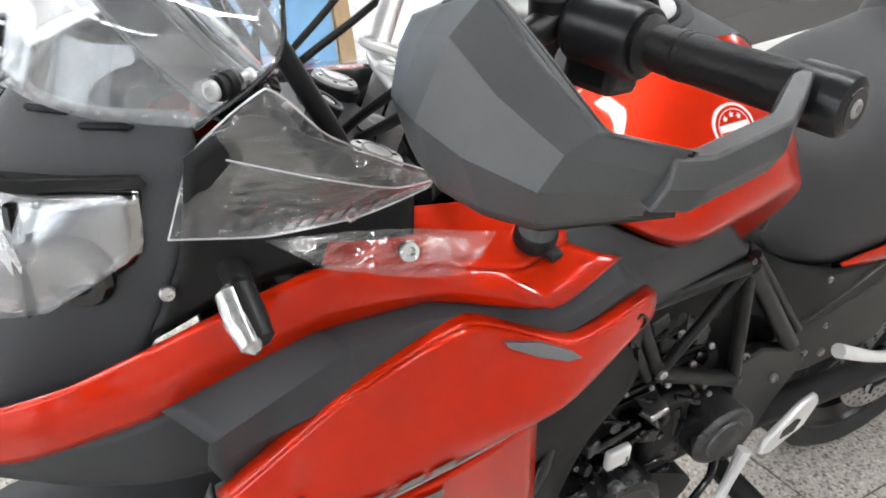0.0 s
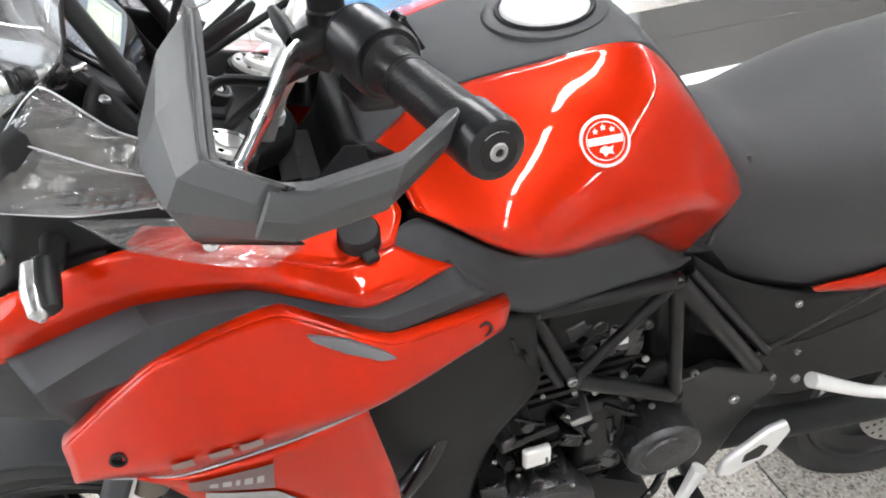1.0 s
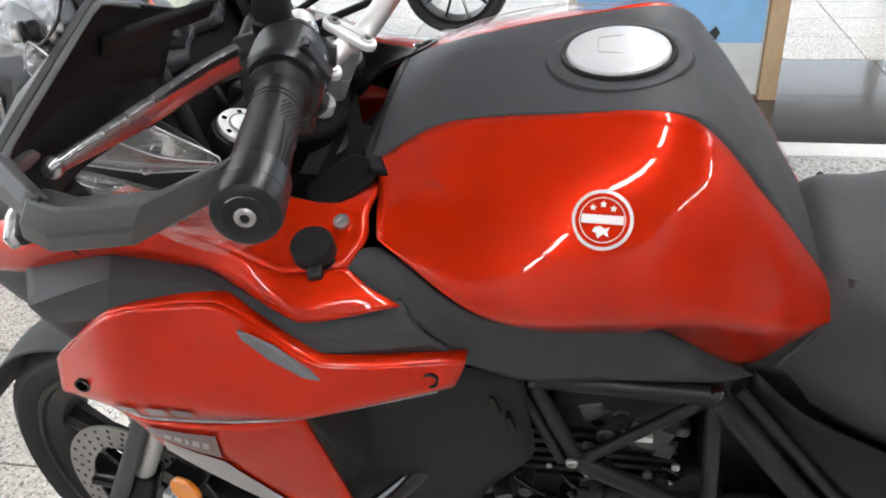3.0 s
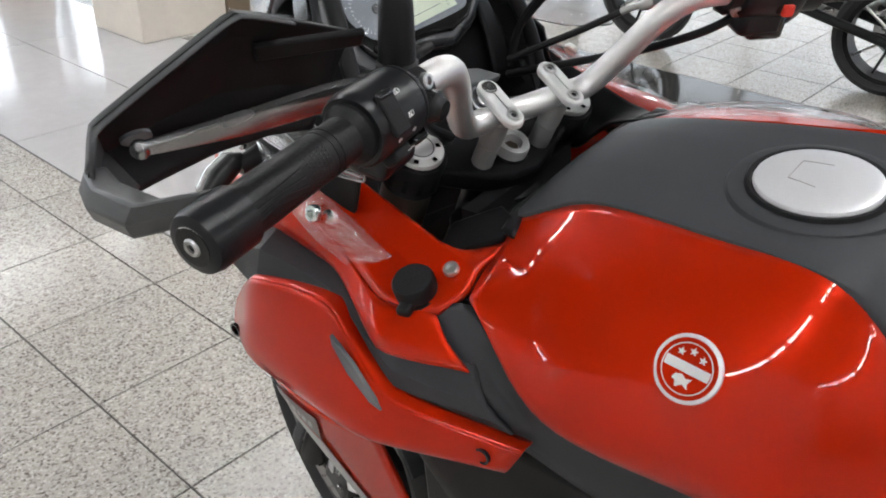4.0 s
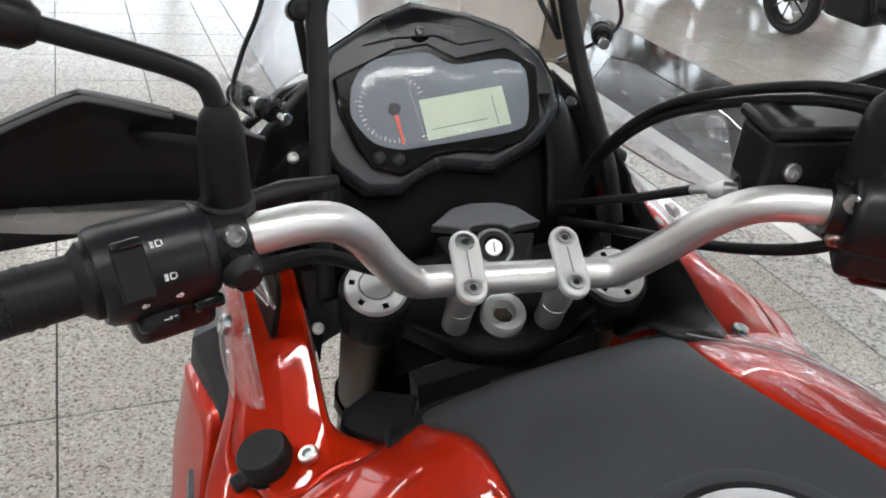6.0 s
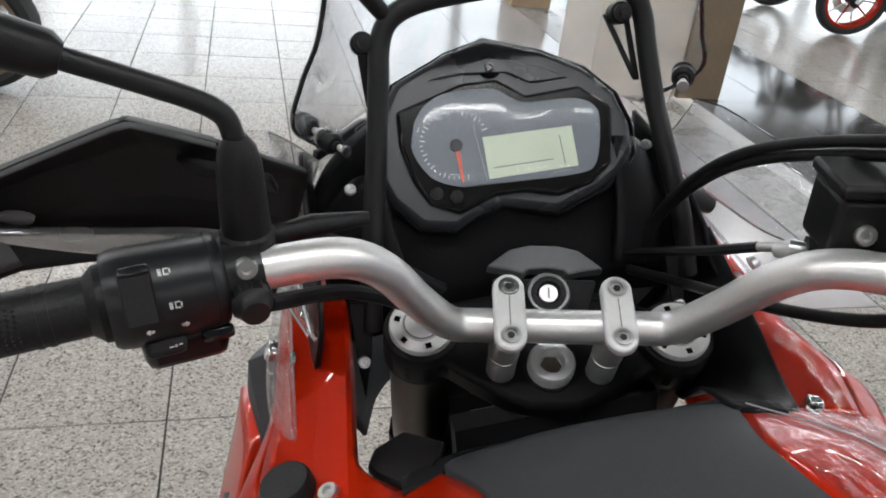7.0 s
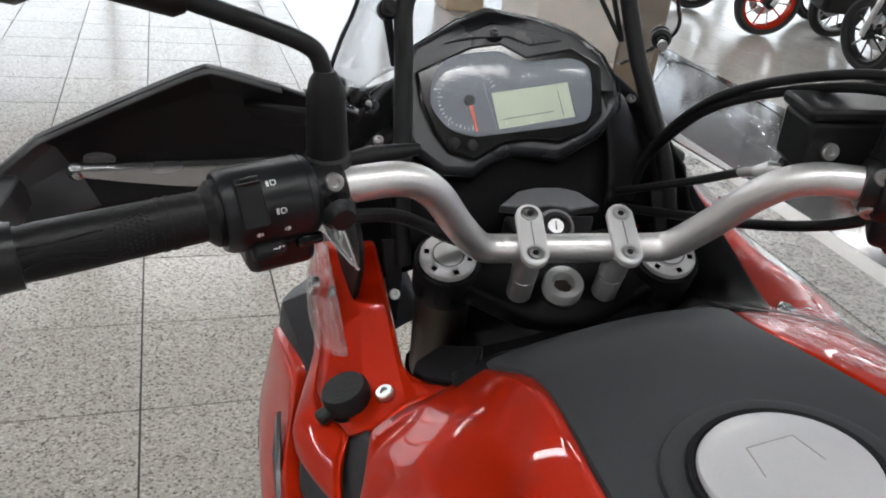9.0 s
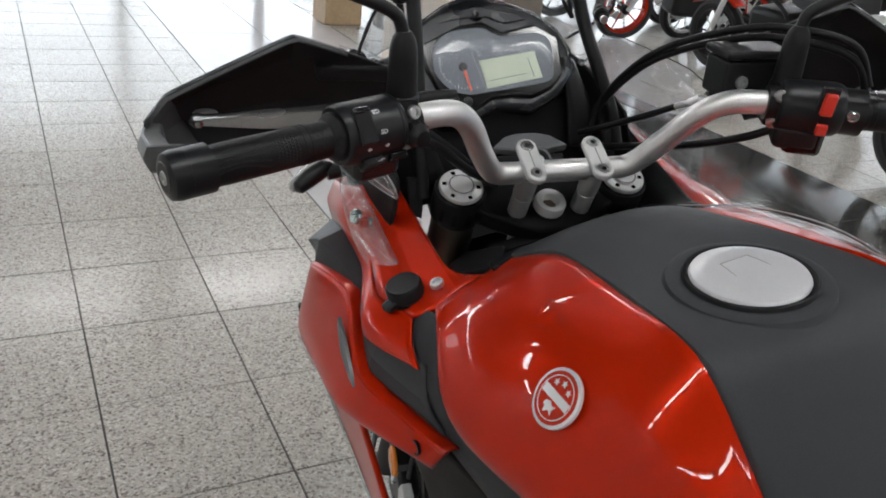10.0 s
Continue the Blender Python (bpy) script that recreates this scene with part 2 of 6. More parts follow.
# ---- mesh helpers ----
def spline(pts, n, k=1.0):
    """n points evenly along a Catmull-Rom curve through pts; k blends from straight (0) to smooth (1)."""
    pts = [Vector(p) for p in pts]
    out = []
    for i in range(n):
        s = i / (n - 1) * (len(pts) - 1)
        j = min(int(s), len(pts) - 2)
        f = s - j
        p1, p2 = pts[j], pts[j + 1]
        p0 = pts[j - 1] if j else p1 * 2 - p2
        p3 = pts[j + 2] if j + 2 < len(pts) else p2 * 2 - p1
        c = 0.5 * (2 * p1 + (p2 - p0) * f + (2 * p0 - 5 * p1 + 4 * p2 - p3) * f * f + (3 * p1 - p0 - 3 * p2 + p3) * f ** 3)
        out.append(c * k + p1.lerp(p2, f) * (1 - k))
    return out


def link(name, bm, material, parent=None, label="", xf=None, sharp=35, solid=0.0, bevel=0.0, flip=False):
    """Links a bmesh as one mesh object under its thing."""
    if xf is not None:
        bmesh.ops.transform(bm, matrix=xf, verts=bm.verts)
    if flip:
        bmesh.ops.reverse_faces(bm, faces=bm.faces)
    me = bpy.data.meshes.new(name)
    bm.to_mesh(me)
    bm.free()
    for p in me.polygons:
        p.use_smooth = True
    me.set_sharp_from_angle(angle=radians(sharp))
    me.materials.append(material)
    ob = new(name, me)
    ob.parent = parent
    if solid:
        s = ob.modifiers.new("thickness", "SOLIDIFY")
        s.thickness, s.offset = solid, -1
    if bevel:
        b = ob.modifiers.new("edge", "BEVEL")
        b.width, b.segments, b.limit_method, b.angle_limit = bevel, 2, "ANGLE", radians(40)
    if label:
        tagged(ob, label)
    return ob


def grid(bm, rows, closed=False):
    vs = [[bm.verts.new(p) for p in r] for r in rows]
    for a, b in zip(vs, vs[1:]):
        n = len(a)
        for i in range(n if closed else n - 1):
            j = (i + 1) % n
            bm.faces.new((a[i], a[j], b[j], b[i]))
    return vs


def sheet(rails, n=24, m=12, k=1.0, kc=1.0, out=None, fair=0):
    """A smooth skin through rails (each a few points); the normals point to the side of `out`."""
    rs = [spline(r, n, k) for r in rails]
    cols = [spline([r[i] for r in rs], m, kc) for i in range(n)]
    if fair:
        # evens out ripples inside the edges without shrinking the bulge
        a = np.array([[tuple(p) for p in c] for c in cols])
        for i in range(fair * 2):
            d = (a[:-2, 1:-1] + a[2:, 1:-1] + a[1:-1, :-2] + a[1:-1, 2:]) / 4 - a[1:-1, 1:-1]
            a[1:-1, 1:-1] += d * (0.6 if i % 2 == 0 else -0.62)
        cols = [[Vector(p) for p in c] for c in a]
    bm = bmesh.new()
    grid(bm, cols)
    bmesh.ops.remove_doubles(bm, verts=bm.verts, dist=1e-5)
    bm.normal_update()
    if out is not None:
        tot = Vector()
        for f in bm.faces:
            tot += f.normal * f.calc_area()
        if tot.dot(Vector(out)) < 0:
            bmesh.ops.reverse_faces(bm, faces=bm.faces)
    return bm


def patch(rails, u0, u1, v0, v1, lift, n=10, m=5, k=1.0, kc=1.0, taper=0.0):
    """A piece of the skin that sheet() makes of rails, lifted off it along x: u along the rails, v across; taper narrows v towards u1."""
    rs = [spline(r, 61, k) for r in rails]
    rows = []
    for i in range(n):
        f = i / (n - 1)
        u = u0 + (u1 - u0) * f
        col = spline([r[round(u * 60)] for r in rs], 61, kc)
        rows.append([col[round((v0 + taper * f + (v1 - v0 - taper * f) * j / (m - 1)) * 60)] + Vector(lift) for j in range(m)])
    bm = bmesh.new()
    grid(bm, rows)
    bm.normal_update()
    if sum((f.normal.x * f.calc_area() for f in bm.faces)) * lift[0] < 0:
        bmesh.ops.reverse_faces(bm, faces=bm.faces)
    return bm


def tube(pts, r, seg=14, n=0, k=1.0, cap=True, bm=None):
    """A round bar along pts; r a radius or one for every point."""
    bm = bm or bmesh.new()
    rad = r if isinstance(r, (list, tuple)) else [r] * len(pts)
    if n:
        rad = [q.x for q in spline([(a, 0, 0) for a in rad], n, min(k, 0.5))]
        pts = spline(pts, n, k)
    pts = [Vector(p) for p in pts]
    t = (pts[1] - pts[0]).normalized()
    u = t.orthogonal().normalized()
    rows = []
    for i, p in enumerate(pts):
        t2 = (pts[min(i + 1, len(pts) - 1)] - pts[max(i - 1, 0)]).normalized()
        u = (u - t2 * u.dot(t2)).normalized()
        w = t2.cross(u)
        rows.append([p + (u * math.cos(a) + w * math.sin(a)) * rad[i] for a in [2 * math.pi * j / seg for j in range(seg)]])
    vs = grid(bm, rows, True)
    if cap:
        bm.faces.new(vs[0][::-1])
        bm.faces.new(vs[-1])
    bm.normal_update()
    bmesh.ops.recalc_face_normals(bm, faces=bm.faces)
    return bm


def lathe(profile, seg=32, bm=None, axis="Z", hollow=False):
    """A turned body from (radius, height) pairs round the local z axis, or another axis."""
    bm = bm or bmesh.new()
    rows = [[Vector((r * math.cos(a), r * math.sin(a), z)) for a in [2 * math.pi * j / seg for j in range(seg)]] for r, z in profile]
    if axis == "X":
        rows = [[Vector((p.z, p.x, p.y)) for p in row] for row in rows]
    elif axis == "Y":
        rows = [[Vector((p.y, p.z, p.x)) for p in row] for row in rows]
    vs = grid(bm, rows, True)
    if profile[0][0] > 1e-5 and not hollow:
        bm.faces.new(vs[0][::-1])
    if profile[-1][0] > 1e-5 and not hollow:
        bm.faces.new(vs[-1])
    bmesh.ops.remove_doubles(bm, verts=bm.verts, dist=1e-6)
    bmesh.ops.recalc_face_normals(bm, faces=bm.faces)
    return bm


def slab(outline, depth, bm=None):
    """A plate from an outline of 3D points, pushed along the vector depth."""
    bm = bm or bmesh.new()
    d = Vector(depth)
    a = [bm.verts.new(Vector(p)) for p in outline]
    b = [bm.verts.new(Vector(p) + d) for p in outline]
    bm.faces.new(a)
    bm.faces.new(b[::-1])
    for i in range(len(a)):
        j = (i + 1) % len(a)
        bm.faces.new((a[i], b[i], b[j], a[j]))
    bmesh.ops.recalc_face_normals(bm, faces=bm.faces)
    return bm


def box(x0, x1, y0, y1, z0, z1, bm=None):
    bm = bm or bmesh.new()
    return slab([(x0, y0, z0), (x1, y0, z0), (x1, y1, z0), (x0, y1, z0)], (0, 0, z1 - z0), bm)


def place(p, axis=(0, 0, 1), spin=0.0):
    """A pose at p whose z axis points along axis."""
    return Matrix.Translation(Vector(p)) @ Vector(axis).to_track_quat("Z", "Y").to_matrix().to_4x4() @ Matrix.Rotation(radians(spin), 4, "Z")


def mx(pts, s):
    return [(p[0] * s, p[1], p[2]) for p in pts]


def bolt(p, axis, r, parent, name="screw", material=None, xf=None, label="small steel screw"):
    """A socket screw head with its hexagon recess."""
    bm = lathe([(r, 0), (r, r * 0.55), (r * 0.85, r * 0.75), (r * 0.5, r * 0.75), (r * 0.42, r * 0.3), (0, r * 0.3)], 16)
    m = place(p, axis)
    return link(name, bm, material or CHROME, parent, label, (xf @ m) if xf is not None else m)

# ---- the motorcycle ----
LEAN = 10.0
bike = new("motorcycle")
tagged(bike, "glossy red touring motorcycle with dark grey plastics on its side stand", "motorcycle")
bike.matrix_world = pose(0.1983, -0.0315, 0, 0, -LEAN, 0)
# the front end turns about the raked head, a little to the right
HEAD = Matrix.Translation((0, 0.076, 1.043)) @ Matrix.Rotation(radians(25), 4, "X") @ Matrix.Rotation(radians(-13), 4, "Z")


def tank():
    for s in (-1, 1):
        rails = [
            [(-.112, -.012, 1.042), (-.09, -.08, 1.073), (-.102, -.19, 1.092), (-.114, -.298, 1.099), (-.106, -.38, 1.008), (-.074, -.472, .872)],
            [(-.15, -.025, 1.039), (-.155, -.09, 1.06), (-.158, -.2, 1.074), (-.16, -.305, 1.057), (-.143, -.39, .977), (-.088, -.474, .866)],
            [(-.182, -.029, 1.033), (-.212, -.115, 1.028), (-.208, -.22, 1.024), (-.193, -.32, .989), (-.16, -.4, .925), (-.096, -.472, .86)],
            [(-.207, -.034, 1.024), (-.246, -.13, .98), (-.229, -.24, .962), (-.203, -.33, .94), (-.163, -.405, .89), (-.097, -.473, .853)],
            [(-.204, -.038, 1.018), (-.226, -.14, .948), (-.18, -.262, .898), (-.158, -.295, .882), (-.120, -.385, .799), (-.09, -.466, .846)],
        ]
        bm = sheet([mx(r, -s) for r in rails], 40, 28, 0.85, 0.8, (s, 0, 0.3), 40)
        link("tank_side", bm, RED, bike, "glossy red tank side panel", solid=0.006)
        if s > 0:
            # loose protective film over the right side
            wrap = [[(x * -s + .0045 + .002 * math.sin(y * 60 + k * 2), y, z + .0035 + .0015 * math.sin(y * 90 + k)) for x, y, z in r] for k, r in enumerate(rails)]
            w = link("tank_film", sheet(wrap, 44, 20, .6, .6, (1, 0, .3)), WRAP, bike, "loose clear protective film on the tank")
            w.visible_shadow = False
            for u, v in ((0, 1), (0, 2), (1, 3)):
                # thin pale tubes paint the white streaks where the film catches light
                link("film_fold", tube([Vector(p) + Vector((.001, 0, .001)) for p in spline([wrap[u][0], wrap[v][1], wrap[v][2], wrap[v][3]], 18)], .0007, 6), GLINTEDGE, w, "pale painted glint along a film fold")
    st = [(-.006, .112, 1.040, 1.052), (-.03, .106, 1.053, 1.07), (-.08, .092, 1.074, 1.088), (-.19, .103, 1.093, 1.099), (-.298, .115, 1.100, 1.104), (-.345, .11, 1.058, 1.072),
          (-.40, .101, .981, .99), (-.47, .075, .870, .874), (-.485, .058, .82, .822)]
    rows = []
    for y, w, ze, zc in st:
        rows.append([(f * w, y, ze + (zc - ze) * (1 - abs(f) ** 2.4) - (0.012 if abs(f) == 1 else 0)) for f in (-1, -.96, -.7, -.35, 0, .35, .7, .96, 1)])
    bm = sheet(rows, 33, 40, 0.6, 0.8, (0, 0, 1))
    link("tank_cover", bm, GREY, bike, "matt dark grey centre cover of the tank", solid=0.004)
    # filler: recess ring, cap, lock flap
    f = place((-.008, -.238, 1.1045), (0, .04, 1))
    link("filler_ring", lathe([(.056, -.012), (.0555, .0025), (.0545, .004), (.0515, .0035), (.0505, .001), (.0, .001)], 40), DEEP, bike, "black seal ring round the filler", f)
    cap = link("fuel_cap", lathe([(.049, .0), (.0498, .003), (.0485, .0055), (.045, .0072), (.036, .0086), (.022, .0096), (0, .0102)], 48), CAPSILVER, bike, "round satin silver fuel cap", f)
    flap = [(-.015, -.019), (.015, -.019), (.019, .004), (.011, .019), (-.011, .019), (-.019, .004)]
    for p, q in ((0, 1), (1, 2), (5, 0)):
        a, b = (Vector((*flap[m], .0097)) for m in (p, q))
        link("flap_gap", tube([a, (a + b) / 2 + Vector((0, 0, .0002)), b], .00035, 6), DECAL, cap, "", f)
    # raised lip round the filler on the cover
    link("filler_lip", lathe([(.073, -.010), (.069, -.001), (.064, .0005), (.057, .0)], 44), GREY, bike, "", f)


def badge(s):
    n = Vector((s * .76, 0.04, .65)).normalized()
    m = place((s * .1945, -.229, 1.046), n, 0) @ Matrix.Scale(.78, 4)
    m = m @ Matrix.Translation((0, 0, -.0033))
    b = link("badge", lathe([(.033, -.003), (.033, .0012), (.032, .0018), (.0, .0018)], 40), SILVER, bike, "round silver and red emblem", m)
    link("badge_field", lathe([(.0292, .0018), (.0292, .0023), (0, .0023)], 36), RED, b, "red field of the emblem", m)
    link("badge_ring", lathe([(.0248, .0023), (.0248, .0028), (.0238, .0028), (.0238, .0023)], 36, hollow=True), SILVER, b, "thin silver ring", m)
    bm = bmesh.new()
    box(-.0225, .0225, -.004, .0055, .0023, .0029, bm)
    link("badge_bar", bm, SILVER, b, "silver bar", m @ Matrix.Rotation(radians(0), 4, "Z"))
    for i, (x, y) in enumerate(((-.011, .013), (0, .017), (.011, .013))):
        pts = [(x + .0042 * (1 if j % 2 == 0 else .45) * math.sin(j * math.pi / 5), y + .0042 * (1 if j % 2 == 0 else .45) * math.cos(j * math.pi / 5), .0023) for j in range(10)]
        link("star", slab(pts, (0, 0, .0007)), SILVER, b, "", m)
    pts = [(-.008, -.008), (-.002, -.006), (.003, -.009), (.009, -.007), (.006, -.013), (.008, -.018), (.002, -.015), (-.004, -.02), (-.006, -.014), (-.01, -.013)]
    link("crest", slab([(x, y, .0023) for x, y in pts], (0, 0, .0007)), SILVER, b, "", m)


def fairing(s):
    """Upper red strip, grey duct panel and lower red panel of one side."""
    upper = [
        [(.242, -.058, .977), (.264, .032, .970), (.215, .138, .984), (.198, .25, .962), (.178, .38, .93), (.135, .48, .892), (.06, .58, .86)],
        [(.235, -.03, .99), (.262, .036, .985), (.228, .12, 1.0), (.214, .24, 1.008), (.188, .36, .975), (.148, .46, .935), (.075, .57, .89)],
        [(.222, -.006, 1.002), (.238, .05, 1.004), (.221, .108, 1.017), (.203, .22, 1.048), (.184, .32, 1.018), (.152, .43, .97), (.08, .56, .915)],
    ]
    bm = sheet([mx(r, s) for r in upper], 48, 10, 0.45, 0.5, (s, 0, .3))
    link("upper_side_panel", bm, RED, bike, "glossy red upper fairing strip", solid=0.005)
    inner = [
        [(.2215, -.007, 1.0025), (.237, .05, 1.0045), (.2205, .108, 1.0175), (.2045, .22, 1.0555)],
        [(.196, -.022, 1.016), (.201, .036, 1.014), (.187, .11, 1.03), (.175, .2, 1.058)],
        [(.172, -.018, 1.027), (.1665, .036, 1.034), (.157, .118, 1.047), (.150, .19, 1.06)],
        [(.128, -.026, 1.036), (.163, .03, 1.016), (.154, .115, 1.03), (.148, .19, 1.045)],
    ]
    if s > 0:
        # on the right a black cover takes the inner part
        edge = [(.166, .0, 1.012), (.178, .05, 1.018), (.188, .11, 1.029), (.196, .2, 1.056)]
        inner = [inner[0], [((a[0] + b[0]) / 2, (a[1] + b[1]) / 2, (a[2] + b[2]) / 2 + .002) for a, b in zip(inner[0], edge)], edge, [(x - .003, y, z - .007) for x, y, z in edge]]
        cov = [[(.168, -.004, 1.02), (.1765, .04, 1.022), (.1855, .08, 1.028), (.192, .13, 1.039), (.2, .205, 1.062)],
               [(.155, -.014, 1.032), (.158, .035, 1.016), (.163, .075, 1.014), (.17, .13, 1.02), (.18, .205, 1.045)],
               [(.138, -.024, 1.043), (.14, .03, 1.014), (.145, .07, .998), (.15, .13, .998), (.155, .205, 1.01)],
               [(.1, -.022, 1.053), (.105, .03, 1.03), (.11, .07, .985), (.115, .13, .975), (.12, .205, .975)]]
        link("right_head_cover", sheet(cov, 24, 14, .6, .5, (0, 0, 1)), PITCH, bike, "black cover between the fork and the red panel", solid=.003)
    bm = sheet([mx(r, s) for r in inner], 22, 12, 0.25, 0.15, (0, 0, 1))
    link("upper_inner_panel", bm, RED, bike, "glossy red inner cockpit panel", solid=0.005, sharp=5)
    if s > 0:
        wrap = [[(x + .001, y, z + .006 + .002 * math.sin(y * 80 + k * 2)) for x, y, z in r] for k, r in enumerate(inner[:3])]
        w = link("panel_film", sheet(wrap, 26, 12, .4, .2, (0, 0, 1)), WRAP, bike, "loose clear protective film on the panel")
        w.visible_shadow = False
        for r in (wrap[0], wrap[2]):
            link("film_fold", tube([Vector(p) + Vector((0, 0, .0006)) for p in spline(r, 24, .4)], .0006, 6), WRAP, w, "folded edge of the film")
    duct = [
        [(.232, -.056, .976), (.25, .034, .968), (.206, .138, .986), (.196, .24, .99), (.176, .37, .94)],
        [(.242, -.075, .945), (.262, .02, .95), (.238, .125, .981), (.246, .218, .993), (.228, .34, .93)],
        [(.24, -.09, .93), (.266, .015, .935), (.246, .11, .965), (.255, .228, .95), (.21, .345, .885)],
        [(.225, -.10, .895), (.25, .02, .90), (.228, .11, .94), (.21, .22, .89), (.19, .33, .82)],
    ]
    bm = sheet([mx(r, s) for r in duct], 37, 13, 0.35, 0.0, (s, 0, 0))
    link("duct_panel", bm, GREY, bike, "dark grey air duct panel", solid=0.004, sharp=14)
    under = [[(.196, .25, .961), (.176, .38, .929), (.133, .48, .891), (.058, .58, .859)], [(.185, .29, .88), (.16, .39, .85), (.12, .46, .83), (.05, .53, .81)], [(.15, .30, .80), (.13, .37, .79), (.1, .42, .78), (.04, .46, .77)]]
    link("nose_underside", sheet([mx(r, s) for r in under], 16, 10, .8, .8, (s, .3, 0)), GREY, bike, "dark grey underside of the nose", solid=.004)
    lower = [
        [(.224, .345, .845), (.259, .228, .957), (.252, .112, .977), (.28, .014, .932), (.243, -.112, .909)],
        [(.233, .343, .83), (.269, .235, .92), (.275, .12, .935), (.288, .02, .915), (.248, -.108, .9)],
        [(.236, .345, .805), (.284, .24, .858), (.297, .13, .878), (.299, .035, .88), (.252, -.1, .885)],
        [(.206, .347, .775), (.252, .245, .796), (.267, .13, .822), (.273, .045, .848), (.24, -.082, .864)],
    ]
    bm = sheet([mx(r, s) for r in lower], 40, 20, 0.5, 0.8, (s, 0, 0), 25)
    top = [Vector(p) for p in mx(lower[0], s)]
    link("panel_flange", sheet([[p + Vector((0, 0, .001)) for p in top], [p + Vector((-s * .008, 0, .003)) for p in top], [p + Vector((-s * .018, 0, .001)) for p in top]], 40, 5, 0.5, 0.6, (0, 0, 1), 0), RED, bike, "red upper flange of the lower panel", solid=.003)
    low = link("lower_side_panel", bm, RED, bike, "glossy red lower fairing panel", solid=0.01)
    fin = [
        [(.238, .29, .79), (.26, .235, .797), (.271, .165, .813), (.2735, .12, .823), (.274, .05, .847)],
        [(.24, .285, .786), (.258, .237, .78), (.267, .175, .773), (.268, .12, .768), (.264, .04, .766)],
        [(.236, .28, .78), (.254, .24, .762), (.259, .185, .735), (.259, .115, .70), (.254, .03, .68)],
        [(.235, .275, .777), (.25, .243, .748), (.25, .195, .70), (.25, .125, .645), (.246, .03, .59)],
    ]
    bm = sheet([mx(r, s) for r in fin], 24, 16, 0.6, 0.5, (s, 0, -.1))
    link("lower_fin", bm, RED, bike, "red lower fairing fin", solid=0.006)
    # decals on the fin: grey band, pale stripe along its lower edge
    fr = [mx(q, s) for q in fin]
    link("decal_band", patch(fr, .24, .58, .1, .44, (s * .003, 0, 0), k=.6, kc=.5), DECALRED, low, "dark grey decal band")
    for i in range(5):
        u = .32 + i * .045
        link("letter_bar", patch(fr, u, u + .03, .22, .32, (s * .004, 0, 0), 3, 3, .6, .5), DECAL, low, "")
    link("decal_stripe", patch(fr, .3, .58, .48, .95, (s * .003, 0, 0), 10, 5, .6, .5), DECAL, low, "pale grey decal stripe")
    link("decal_stripe", patch(fr, .58, .85, .48, .95, (s * .003, 0, 0), 10, 5, .6, .5, .42), DECAL, low, "pale grey decal stripe")
    # model mark as plain slanted shapes
    lr = [mx(q, s) for q in lower]
    for i in range(3):
        u = .25 + i * .075
        link("mark_shape", patch(lr, u, u + .055, .68, .78, (s * .003, 0, 0), 4, 3, .5, .8), DECALMARK, low, "grey mark")
    link("edge_line", tube(spline([Vector(p) + Vector((s * .002, 0, .001)) for p in lr[3]], 40, .5), .0014, 6), DECAL, low, "pale line along the lower edge")
    # slot in the lower panel, holes with their screws
    pts = [(.273, .09, .961), (.28, .055, .95), (.287, .022, .928), (.288, .015, .92), (.2875, .03, .922), (.284, .06, .939), (.276, .086, .955)]
    link("slot", slab(mx([(x - .001, y, z) for x, y, z in pts], s), (-s * .004, 0, 0)), PLATE, low, "shiny grey slot trim")
    for p in ((.263, .287, .857), (.256, -.08, .899)):
        m = place((s * (p[0] + .002), p[1], p[2]), (s, 0, .1))
        link("screw_hole", lathe([(.0085, -.002), (.0085, .0016), (.006, .0014), (.0055, -.002), (0, -.002)], 20), GLOSSBLACK, low, "", m)
    # dark band between the red strip and the tank, side cover below the tank
    cover = [
        [(.217, .006, 1.0), (.204, -.035, 1.012), (.232, -.125, .956), (.18, -.262, .9), (.16, -.297, .884), (.118, -.385, .80)],
        [(.226, -.004, .985), (.222, -.045, .99), (.226, -.12, .94), (.178, -.25, .875), (.158, -.32, .85), (.118, -.39, .79)],
        [(.238, -.05, .968), (.236, -.08, .945), (.215, -.14, .885), (.18, -.23, .85), (.158, -.34, .823), (.12, -.395, .79)],
        [(.23, -.07, .9), (.225, -.1, .89), (.2, -.16, .842), (.175, -.24, .822), (.155, -.35, .808), (.12, -.40, .785)],
    ]
    bm = sheet([mx(r, s) for r in cover], 36, 12, 0.6, 0.6, (s, 0, 0))
    link("side_cover", bm, GREY, bike, "dark grey side cover below the tank", solid=0.004)
    # radiator shroud, from behind the red panel down to the belly
    sh = [
        [(.215, .09, .85), (.225, -.02, .87), (.215, -.09, .87), (.19, -.16, .835)],
        [(.2, .09, .75), (.215, .0, .77), (.21, -.08, .78), (.185, -.165, .76)],
        [(.185, .06, .66), (.2, .0, .67), (.195, -.08, .68), (.18, -.168, .69)],
        [(.165, .05, .58), (.175, .0, .58), (.18, -.05, .58), (.172, -.11, .6)],
        [(.16, .02, .48), (.168, -.01, .47), (.17, -.04, .47), (.165, -.075, .48)],
        [(.15, -.02, .38), (.158, -.035, .375), (.16, -.055, .37), (.158, -.075, .38)],
        [(.135, -.06, .29), (.145, -.075, .275), (.148, -.1, .27), (.145, -.13, .28)],
    ]
    bm = sheet([mx(r, s) for r in sh], 20, 30, 0.8, 0.8, (s, 0, 0))
    link("radiator_shroud", bm, SHROUD, bike, "dark grey radiator shroud", solid=0.005)
    bm = bmesh.new()
